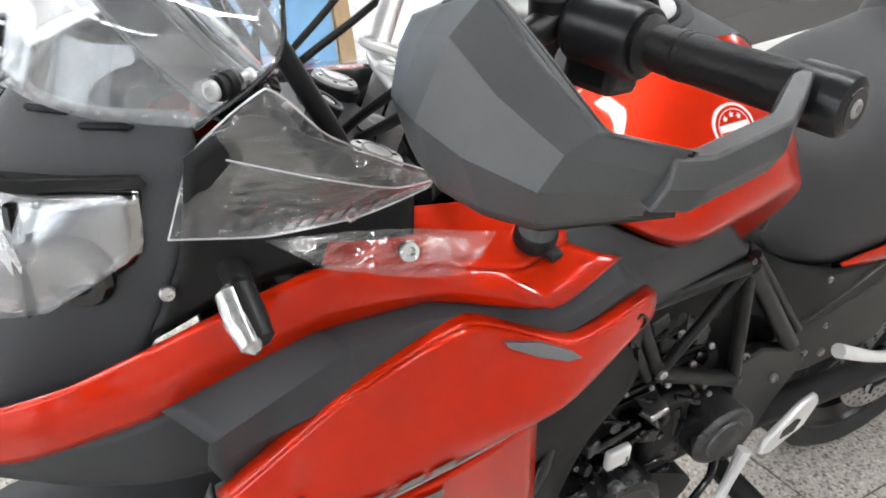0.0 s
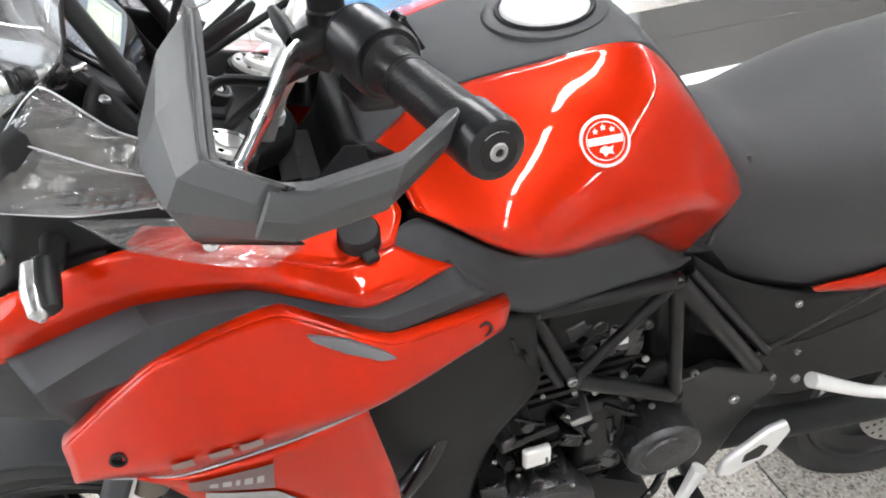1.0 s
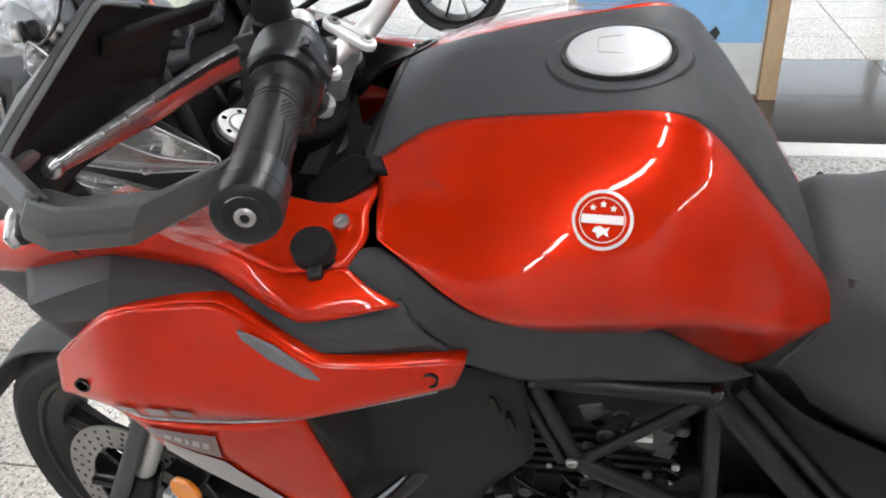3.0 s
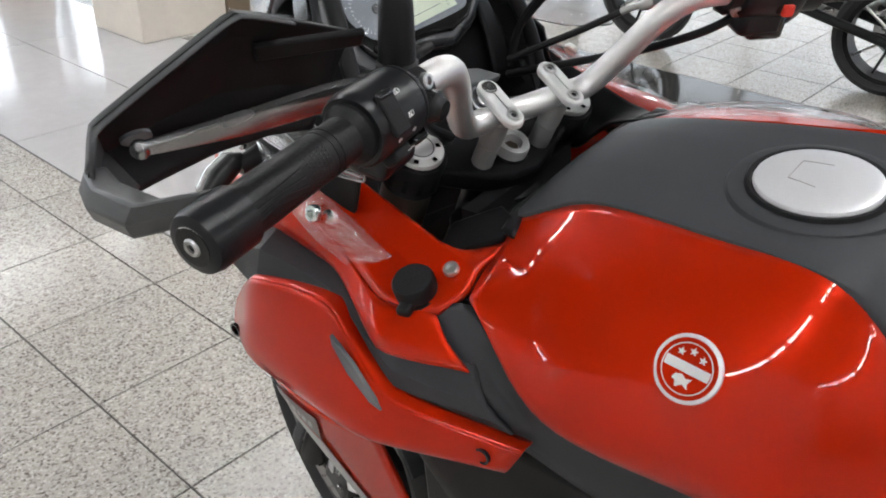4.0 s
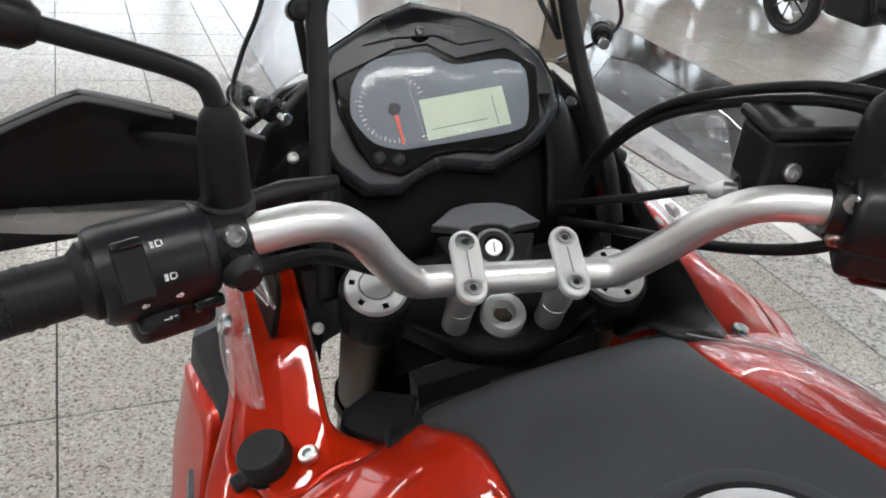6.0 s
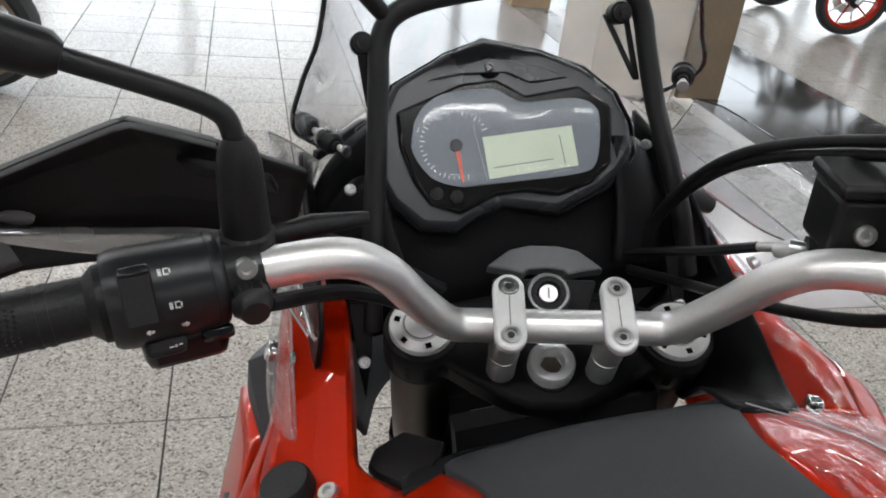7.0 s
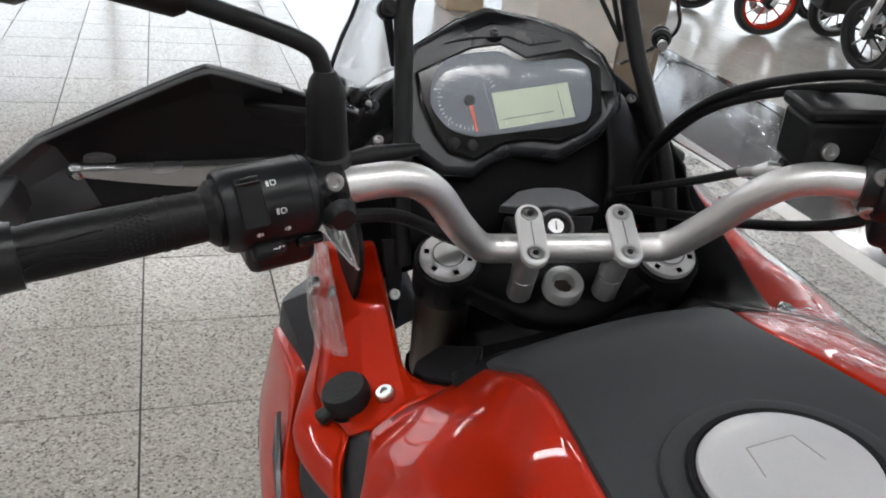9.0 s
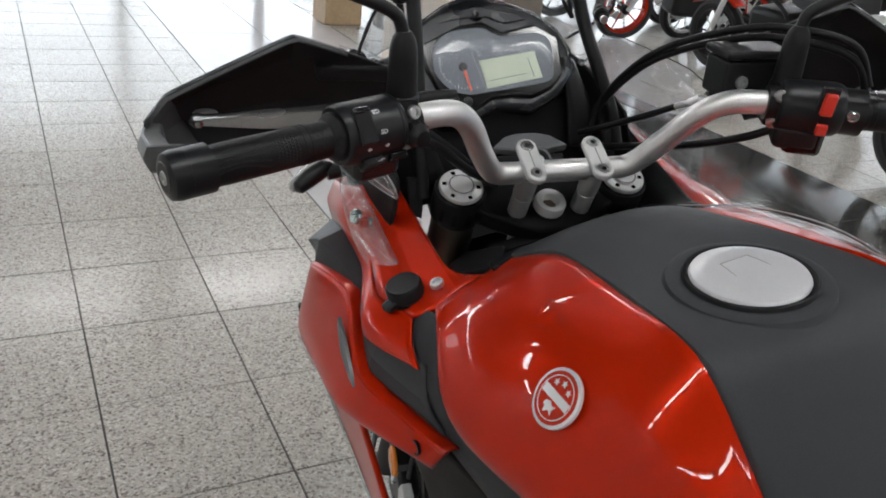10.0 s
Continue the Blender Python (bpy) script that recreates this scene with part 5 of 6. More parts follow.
def dashboard():
    outer = [(.006, .060), (-.03, .051), (-.045, .044), (-.08, .029), (-.094, .006), (-.106, -.02), (-.108, -.05), (-.1, -.075), (-.078, -.1), (-.047, -.107), (-.027, -.097), (-.004, -.092), (.02, -.099), (.042, -.105), (.083, -.092), (.104, -.08), (.122, -.062), (.124, -.035), (.116, -.005), (.092, .022), (.055, .043)]
    d = link("dash_cowl", slab([(x, y, 0) for x, y in outer], (0, 0, -.045)), COWL, bike, "glossy black instrument cowl", DASH, bevel=.007)
    rim = [(x * 1.035 + .001, (y + .02) * 1.035 - .02, -.006) for x, y in outer]
    link("dash_rim", slab(rim, (0, 0, -.035)), GLOSSBLACK, d, "black rim of the cowl", DASH, bevel=.003)
    bez = [(-.083, .002), (-.023, .019), (.009, .019), (.033, .001), (.082, .003), (.109, -.02), (.098, -.07), (.075, -.086), (.044, -.092), (.017, -.084), (-.01, -.083), (-.044, -.095), (-.068, -.083), (-.078, -.062), (-.085, -.029)]
    link("bezel", slab([(x, y, -.002) for x, y in bez], (0, 0, .0072)), GLOSSBLACK, d, "glossy black faceted bezel", DASH, bevel=.0045)
    gl = [(-.069, -.01), (-.058, .003), (-.039, .011), (.004, .009), (.028, -.006), (.076, -.009), (.094, -.024), (.083, -.068), (.062, -.076), (-.022, -.073), (-.042, -.071), (-.063, -.06), (-.075, -.035)]
    f = link("meter_face", slab([(p.x, p.y, .0052) for p in spline([(x, y, 0) for x, y in gl] + [(gl[0][0], gl[0][1], 0)], 79, .8)[:-1]], (0, 0, .0008)), DIAL, d, "grey dial face", DASH)
    ring = spline([(x, y, 0) for x, y in gl] + [(gl[0][0], gl[0][1], 0)], 105, .8)[:-1]
    cx, cy = .01, -.032
    bm = bmesh.new()
    rows = []
    for q, h in ((1.0, .006), (.985, .0068), (.955, .0078), (.9, .009), (.8, .0102), (.6, .0116), (.3, .0124), (.02, .0126)):
        rows.append([(cx + (p.x - cx) * q, cy + (p.y - cy) * q, h + (p.y - cy) * .055 * q if q < 1 else h) for p in ring])
    grid(bm, rows, True)
    bmesh.ops.recalc_face_normals(bm, faces=bm.faces)
    lens = link("meter_lens", bm, LENS, d, "domed clear meter lens", DASH)
    lens.visible_shadow = False
    link("lcd", slab([(-.013, -.032, .006), (.067, -.033, .006), (.066, -.069, .006), (-.014, -.069, .006)], (0, 0, .0006)), LCD, f, "grey-green display", DASH)
    for x0, x1, y0, y1 in ((-.008, .045, -.0605, -.0598), (.054, .0546, -.066, -.04), (.0672, .0684, -.068, -.034)):
        link("lcd_line", box(x0, x1, y0, y1, .0067, .0071), DIAL, f, "", DASH)
    link("needle", slab([(-.039, -.036, .0075), (-.035, -.036, .0075), (-.0362, -.068, .0075), (-.0378, -.068, .0075)], (0, 0, .001)), ORANGE, f, "orange tachometer needle", DASH)
    link("needle_hub", lathe([(.0055, .006), (.0055, .0085), (.004, .0095), (0, .0095)], 20), BLACK, f, "", DASH @ Matrix.Translation((-.037, -.036, 0)))
    bm = bmesh.new()
    for i in range(31):
        t = radians(-95 - i * 8.2)
        r0, r1 = (.0265, .031) if i % 3 == 0 else (.0285, .031)
        u, w = Vector((math.cos(t), math.sin(t), 0)), Vector((-math.sin(t), math.cos(t), 0))
        c = Vector((-.037, -.0345, .0061))
        bm.faces.new([bm.verts.new(c + u * r + w * k) for r, k in ((r0, -.0003), (r1, -.0003), (r1, .0003), (r0, .0003))])
    link("dial_scale", bm, WHITE, f, "white dial marks", DASH)
    link("dial_arc", slab([(-.0162, -.07, .006), (-.0158, -.07, .006), (-.0188, -.02, .006), (-.0192, -.02, .006)], (0, 0, .0005)), DECAL, f, "", DASH)
    for x, y in ((-.061, -.0745), (-.0445, -.0795)):
        link("meter_button", lathe([(.0055, .004), (.0055, .0075), (.004, .0085), (0, .0085)], 18), BLACK, d, "", DASH @ Matrix.Translation((x, y, 0)))
    bolt((.006, .0305, 0.0012), (0, 0, 1), .0042, d, material=CASTING, xf=DASH)
    link("bolt_seat", lathe([(.0105, -.001), (.0105, .0012), (.008, .0006), (0, .0006)], 20), GLOSSBLACK, d, "", DASH @ Matrix.Translation((.006, .031, 0)))
    link("upper_facet", slab([(-.05, .026, .0), (.006, .041, 0), (.05, .026, 0), (.075, .012, 0), (.04, .012, 0), (.02, .024, 0), (-.02, .028, 0)], (0, 0, .0022)), COWL, d, "", DASH, bevel=.001)
    # side wings of the cowl with a screw each, cockpit floor below
    for s in (-1, 1):
        w = [[(s * .105, .215, 1.165), (s * .13, .225, 1.155), (s * .155, .245, 1.12)], [(s * .1, .19, 1.11), (s * .14, .20, 1.1), (s * .165, .22, 1.075)], [(s * .09, .17, 1.06), (s * .13, .17, 1.05), (s * .16, .18, 1.03)]]
        link("cockpit_wing", sheet(w, 10, 10, .6, .6, (0, -1, .5)), PITCH, bike, "black cockpit side wing", solid=.004)
        bolt((s * .132, .21, 1.153), (0, -.6, .8), .005, bike)
    cp = [[(-.16, .18, 1.02), (-.08, .175, 1.03), (0, .175, 1.035), (.08, .175, 1.03), (.16, .18, 1.02)], [(-.13, .2, 1.08), (-.06, .195, 1.09), (0, .195, 1.09), (.06, .195, 1.09), (.13, .2, 1.08)], [(-.12, .215, 1.12), (-.06, .20, 1.125), (0, .20, 1.125), (.06, .20, 1.125), (.12, .215, 1.12)]]
    link("cockpit_floor", sheet(cp, 20, 6, .8, .8, (0, -1, 1)), PITCH, bike, "black cockpit panel below the instruments", solid=.004)


def cockpit():
    # black well between tank and fork: flap under the tank cover, lobes at the foot of the fork
    c = [[(-.138, -.031, 1.0475), (-.1, -.016, 1.0445), (0, -.014, 1.05), (.1, -.016, 1.0445), (.138, -.031, 1.0475)],
         [(-.134, -.012, 1.045), (-.09, .006, 1.04), (0, .006, 1.036), (.09, .006, 1.04), (.134, -.012, 1.045)],
         [(-.07, .03, .99), (-.05, .03, .985), (0, .03, .985), (.05, .03, .985), (.07, .03, .99)],
         [(-.07, .10, .94), (-.05, .10, .93), (0, .1, .93), (.05, .1, .93), (.07, .1, .94)]]
    link("head_cover", sheet(c, 24, 12, .2, .3, (0, 0, 1)), PITCH, bike, "black cover at the steering head", solid=.004)
    for s in (-1, 1):
        if s < 0:
            link("head_cover_lobe", slab([(s * .157, .034, 1.0135), (s * .152, .018, 1.0185), (s * .137, -.017, 1.0385), (s * .126, -.02, 1.0425), (s * .112, -.010, 1.047), (s * .1, .012, 1.044), (s * .125, .055, 1.022), (s * .15, .05, 1.014)], (0, .004, -.012)), PITCH, bike, "black cover lobe beside the fork", bevel=.003)
        link("head_bracket", slab([(s * .149, .155, 1.078), (s * .13, .152, 1.076), (s * .1345, .147, 1.035), (s * .1465, .143, .985), (s * .149, .148, 1.02)], (0, .004, 0)), DEEP, bike, "", bevel=.001)
        bolt((s * .1435, .147, 1.022), (0, -1, .5), .0055, bike, material=DULL)
    link("inner_mudguard", box(-.095, .095, .03, .3, .87, .885), DEEP, bike, "black inner mudguard", bevel=.004)
    link("head_plate", box(-.085, .085, .06, .08, .7, 1.005), DEEP, bike, "")
    link("head_box", box(-.07, .07, .0, .12, .88, .975), DEEP, bike, "", bevel=.01)
    link("frame_head", tube([(0, .09, 1.0), (0, .17, .8)], .04, 20), BLACK, bike, "")
    link("spine", box(-.07, .07, -.1, .08, .86, .98), ENGINE, bike, "", bevel=.02)


def cables():
    # two hoses arch from the headstock to the right master cylinder
    for dy, dz in ((0, 0), (.006, -.012)):
        pts = [(.112, .165, 1.065), (.125, .15 + dy, 1.125 + dz), (.148, .085 + dy, 1.195 + dz), (.187, -.01 + dy, 1.237 + dz), (.222, -.07 + dy, 1.24 + dz), (.252, -.1, 1.225 + dz), (.268, -.11, 1.185 + dz)]
        link("hose", tube(pts, .0042, 12, 48), RUBBER, bike, "black control hose")
    link("throttle_cable", tube([(.10, .16, 1.06), (.125, .09, 1.08), (.15, .01, 1.105), (.172, -.045, 1.128), (.192, -.074, 1.147), (.198, -.08, 1.152)], .0046, 12, 30), RUBBER, bike, "black throttle cable")
    link("brake_switch_wire", tube([(.09, .15, 1.085), (.12, .08, 1.12), (.14, .035, 1.145)], .004, 8, 16), RUBBER, bike, "")
    link("wire_sleeve", tube([(.14, .035, 1.145), (.1435, .027, 1.149), (.152, .005, 1.158)], [.0034, .0038, .003], 12), CHROME, bike, "bright steel sleeve of the wire")
    link("clutch_cable", tube([(-.23, .07, 1.19), (-.17, .11, 1.17), (-.12, .13, 1.13), (-.07, .15, 1.08)], .0044, 10, 24), DEEP, bike, "black clutch cable")
    link("loom", tube([(-.2, .0, 1.19), (-.15, .06, 1.15), (-.1, .1, 1.1), (-.05, .12, 1.06)], .0055, 10, 24), DEEP, bike, "black switch loom")


INDIC = mat("indicator_lens", (0.5, 0.5, 0.5), 0.2, 0.6, 0.6, 0.5, 160, 0.8, 120)


def nose():
    prof = [
        (1.168, (.125, .285), (.075, .35), .385),
        (1.14, (.15, .29), (.095, .37), .415),
        (1.10, (.166, .305), (.105, .40), .45),
        (1.04, (.158, .325), (.105, .42), .475),
        (.985, (.15, .355), (.09, .45), .50),
        (.90, (.12, .41), (.07, .49), .53),
    ]
    rows = [[(-a[0], a[1], z), (-b[0], b[1], z), (0, c, z), (b[0], b[1], z), (a[0], a[1], z)] for z, a, b, c in prof]
    link("nose_cowl", sheet(rows, 30, 30, .8, .7, (0, 1, 0)), GREY, bike, "dark grey plastic headlight cowl", solid=.008)
    for s in (-1, 1):
        for a, b in (((.04, .39, 1.161), (.075, .358, 1.164)), ((.086, .3585, 1.157), (.113, .323, 1.159))):
            a, b = Vector((s * a[0], a[1], a[2])), Vector((s * b[0], b[1], b[2]))
            link("cowl_slit", tube([a, a.lerp(b, .1), a.lerp(b, .9), b], [.001, .0034, .0034, .001], 8), PITCH, bike, "dark slit in the cowl")
        l = [[(.05, .435, 1.112), (.1, .4, 1.12), (.146, .335, 1.124)], [(.045, .462, 1.065), (.105, .425, 1.07), (.15, .345, 1.07)], [(.05, .478, 1.015), (.085, .452, 1.01), (.115, .41, 1.02)]]
        lamp = link("headlight", sheet([mx(r, s) for r in l], 14, 10, .8, .5, (s, 1, 0)), BOWL, bike, "clear headlight with chrome reflectors", solid=.006)
        o = Vector((s * .006, .012, .004))
        ln = link("headlight_lens", sheet([[Vector(p) + o for p in mx(r, s)] for r in l], 14, 10, .8, .5, (s, 1, 0)), CLEAR, lamp, "clear headlight lens", solid=.002)
        ln.visible_shadow = False
        link("reflector_bowl", lathe([(.0, -.01), (.012, -.004), (.022, .008), (.024, .009)], 24), CHROME, lamp, "", place((s * .09, .43, 1.075), (s * .5, 1, 0)))
        link("lamp_shroud", lathe([(.018, .0), (.020, .005), (.030, .006), (.034, .001), (.034, -.004)], 28, hollow=True), GLOSSBLACK, lamp, "round black lamp shroud", place((s * .1215, .394, 1.056), (s * .75, .66, .05)))
        link("reflector_rib", slab(mx([(.1, .418, 1.118), (.106, .414, 1.118), (.104, .43, 1.015), (.098, .434, 1.015)], s), (s * .004, .008, 0)), GLOSSBLACK, lamp, "")
        link("lamp_brow", slab(mx([(.04, .45, 1.13), (.1, .41, 1.136), (.152, .33, 1.142), (.155, .325, 1.132), (.1, .405, 1.124), (.04, .442, 1.116)], s), (s * .004, .006, 0)), BLACK, bike, "", bevel=.002)
        b = [[(.162, .30, 1.15), (.168, .25, 1.135), (.17, .19, 1.11), (.168, .155, 1.095)], [(.165, .32, 1.07), (.176, .25, 1.08), (.182, .19, 1.065), (.178, .155, 1.055)], [(.155, .36, .99), (.185, .26, 1.04), (.195, .19, 1.03), (.195, .155, 1.025)]]
        if s < 0:
            # the left panel rises behind the deflector
            b = [[(.162, .30, 1.15), (.170, .25, 1.175), (.172, .2, 1.142), (.172, .15, 1.11), (.174, .125, 1.092)], [(.165, .32, 1.07), (.176, .25, 1.09), (.182, .19, 1.075), (.178, .15, 1.068), (.177, .125, 1.07)], [(.155, .36, .99), (.185, .26, 1.04), (.192, .19, 1.03), (.19, .15, 1.03), (.185, .13, 1.035)]]
        link("nose_side_panel", sheet([mx(r, s) for r in b], 20, 12, .9, .8, (s, 0, 0)), SHROUD, bike, "matt black inner nose panel", solid=.004)
        for p in ((.178, .184, 1.072), (.163, .335, 1.04), (.172, .25, 1.06), (.2, .15, 1.035)):
            bolt((s * p[0], p[1], p[2]), (s, .1, .3), .0065, bike)
        # indicator: stalk, body and clear lens
        i = link("indicator", tube([(s * .165, .283, 1.05), (s * .186, .284, 1.05), (s * .206, .285, 1.048)], [.014, .011, .010], 16), BLACK, bike, "black front indicator on its stalk")
        bm = tube([(s * .196, .287, 1.057), (s * .206, .288, 1.055), (s * .228, .288, 1.046), (s * .246, .286, 1.036), (s * .25, .285, 1.034)], [.004, .0115, .0125, .0095, .003], 18)
        link("indicator_body", bm, BLACK, i, "")
        bm = tube([(s * .2, .295, 1.057), (s * .207, .2965, 1.054), (s * .23, .297, 1.045), (s * .248, .295, 1.035), (s * .2535, .293, 1.032)], [.004, .0112, .0122, .0095, .003], 18)
        link("indicator_lens", bm, INDIC, i, "clear ribbed indicator lens")


# outline of the flared right-hand deflector
DR = [(.205, .262, 1.168), (.222, .242, 1.165), (.243, .195, 1.152), (.27, .158, 1.134), (.283, .125, 1.112), (.275, .11, 1.09), (.25, .115, 1.075), (.232, .17, 1.07), (.212, .25, 1.08), (.195, .31, 1.095), (.205, .262, 1.168)]


def screen():
    rows = []
    for z, xl, xr, ye, ym, yc in ((1.165, -.15, .16, .285, .36, .40), (1.21, -.17, .185, .225, .335, .38), (1.25, -.158, .176, .21, .32, .365), (1.29, -.140, .164, .195, .30, .345), (1.36, -.124, .152, .17, .27, .315), (1.42, -.112, .145, .15, .235, .275)):
        c = (xl + xr) / 2
        rows.append([(xl, ye, z), (c + (xl - c) * .62, ym, z + .004), (c, yc, z + .006), (c + (xr - c) * .62, ym, z + .004), (xr, ye, z)])
    sc = link("windscreen", sheet(rows, 30, 26, 1, 1, (0, 1, 0)), CLEAR, bike, "clear plastic windscreen", solid=.003)
    sc.visible_shadow = False
    for s in (-1, 1):
        link("screen_edge", tube(spline([Vector(r[0 if s < 0 else 4]) for r in rows], 30), .0022, 8), EDGE, sc, "dark glossy edge of the screen")
        dd = [(.170, .325, 1.092), (.154, .2925, 1.149), (.192, .24, 1.204), (.19, .2, 1.155), (.187, .15, 1.118), (.183, .108, 1.09), (.18, .115, 1.075), (.186, .18, 1.072), (.183, .255, 1.078), (.170, .325, 1.092)]
        # left outline is a pale tube: an edge highlight put into colour
        link("deflector_edge", tube(spline(mx(dd, s) if s < 0 else DR, 60, .4), .0008, 6), GLINTEDGE if s < 0 else EDGE, sc, "")
        pl = slab([(s * x + (.014 if s > 0 else 0), y - (.03 if s > 0 else 0), z) for x, y, z in ((.172, .28, 1.21), (.168, .292, 1.176), (.126, .236, 1.168), (.132, .228, 1.198))], (0, .003, .001))
        q = link("screen_bracket", pl, CLEAR, sc, "clear bracket plate with two screws", bevel=.002)
        q.visible_shadow = False
        d = [[(.192, .24, 1.204), (.19, .2, 1.155), (.187, .15, 1.118), (.183, .108, 1.09)], [(.154, .2925, 1.149), (.2, .215, 1.128), (.2, .155, 1.1), (.184, .11, 1.084)], [(.170, .325, 1.092), (.183, .255, 1.078), (.186, .18, 1.072), (.18, .115, 1.075)]]
        f = link("side_deflector", sheet([mx(r, s) for r in d] if s < 0 else [DR[0:4], [(.2, .285, 1.13), (.222, .235, 1.12), (.24, .185, 1.11), (.265, .135, 1.1)], [DR[9], DR[8], DR[7], DR[6]]], 20, 3, .6, 0, (s, 0, 0)), FILM if s < 0 else MILKY, bike, "clear side wind deflector", solid=.003, sharp=8)
        f.visible_shadow = False
        if s < 0:
            # pale tube painted as the highlight along the fold
            link("deflector_fold", tube([Vector(q) + Vector((-.001, 0, .0005)) for q in mx(d[1], s)], .0008, 6, 30, .6), GLINTEDGE, f, "pale painted glint on the deflector fold")
        e = [[(.192, .26, 1.082), (.2, .16, 1.062), (.207, .06, 1.028)], [(.212, .22, 1.052), (.226, .15, 1.026), (.226, .095, 1.008)]]
        g = link("lower_deflector", sheet([mx(r, s) for r in e], 16, 6, 1, 1, (s, 0, 0)), FILM, bike, "clear lower deflector strip", solid=.003)
        g.visible_shadow = False
        bolt((s * .215, .151, 1.046), (s, 0, .5), .009, bike)
        # rubber-edged knobs that hold the screen
        for p, r in (((-.1604, .262, 1.197), .010), ((-.1427, .24, 1.1875), .009)) if s < 0 else (((.17, .225, 1.2087), .010),):
            k = link("screen_knob", lathe([(r * .6, -.006), (r, -.005), (r, -.002), (r * .8, -.001), (r * .8, .001), (r, .002), (r, .008), (r * .7, .011), (r * .45, .011), (r * .45, .016), (0, .017)], 18), RUBBER, bike, "black rubber screen fastener", place(p, (-s * .4, -.8, -.05)))
            ax_ = Vector((-s * .4, -.8, -.05)).normalized()
            bolt(Vector(p) - ax_ * .008, -ax_, .0075, k)
            link("knob_screw", lathe([(r * .3, .016), (r * .3, .024), (r * .5, .0245), (r * .5, .028), (0, .0285)], 14), CHROME, k, "bright screw tip", place(p, (-s * .4, -.8, -.05)))
        c = (-.1054, .238, 1.267) if s < 0 else (.1135, .236, 1.266)
        k = link("screen_knob", lathe([(.005, -.012), (.0095, -.009), (.0095, .003), (.0075, .005), (.0075, .008), (.004, .0085), (.004, .012), (0, .012)], 18), RUBBER, bike, "black rubber screen fastener", place(c, (0, -.95, .3)))
        if s < 0:
            link("screen_stay", slab([(-.110, .243, 1.262), (-.101, .243, 1.262), (-.1025, .232, 1.215), (-.1085, .232, 1.215)], (0, .003, 0)), BLACK, bike, "flat black screen stay", bevel=.001)
            link("screen_arm", tube([(-.0985, .236, 1.308), (-.091, .236, 1.296), (-.083, .238, 1.284)], [.0085, .0075, .0065], 14), BLACK, bike, "short black arm on the hoop")
        else:
            for a, b in (((.1035, 1.264), (.1275, 1.2085)), ((.122, 1.262), (.1285, 1.208))):
                link("screen_stay", slab([(a[0] - .0025, .243, a[1]), (a[0] + .0025, .243, a[1]), (b[0] + .0025, .228, b[1]), (b[0] - .0025, .228, b[1])], (0, .003, 0)), BLACK, bike, "flat black screen stay", bevel=.0006)
    # tube hoop that carries the screen
    hoop = [(-.132, .152, 1.05), (-.126, .165, 1.10), (-.109, .197, 1.18), (-.098, .22, 1.235), (-.092, .234, 1.265), (-.081, .238, 1.284), (-.055, .24, 1.294), (0, .24, 1.298)]
    hoop += [(.08, .24, 1.296), (.108, .24, 1.291), (.126, .239, 1.281), (.134, .236, 1.262), (.136, .228, 1.235), (.138, .212, 1.195), (.142, .19, 1.155), (.149, .165, 1.10), (.152, .152, 1.05)]
    link("screen_hoop", tube(hoop, .0088, 18, 70, .9), BLACK, bike, "black tubular screen hoop")


def rear():
    xf = Matrix.Translation((0, -.97, .30))
    wheel(.30, .16, "black rear tyre", xf, bike, RIM)
    for s in (-1, 1):
        link("swingarm", tube([(s * .12, -.45, .40), (s * .125, -.7, .36), (s * .12, -.99, .305)], [.03, .027, .024], 14, 16), DEEP, bike, "black swingarm")
        link("rear_mudguard", sheet([[(s * .02, -.70, .62), (s * .02, -.85, .66), (s * .02, -1.0, .67)], [(s * .09, -.70, .56), (s * .1, -.85, .6), (s * .1, -1.0, .61)]], 12, 6, 1, 1, (0, 0, 1)), BLACK, bike, "black rear mudguard", solid=.004)
    link("shock", tube([(.03, -.5, .62), (.03, -.58, .42)], .03, 16), BLACK, bike, "black shock absorber")


tank()
badge(-1)
badge(1)
for side in (-1, 1):
    fairing(side)
plug_and_screw()
seat()
trellis()
engine()
footrests()
front_end()
handlebar()
dashboard()
cockpit()
cables()
nose()
screen()
rear()

# ---- the showroom ----
def ring(r0, r1, h, z=0.0):
    """A flat open ring round the x axis."""
    return lathe([(r0, z - h), (r1, z - h), (r1, z + h), (r0, z + h), (r0, z - h)], 40, axis="X", hollow=True)


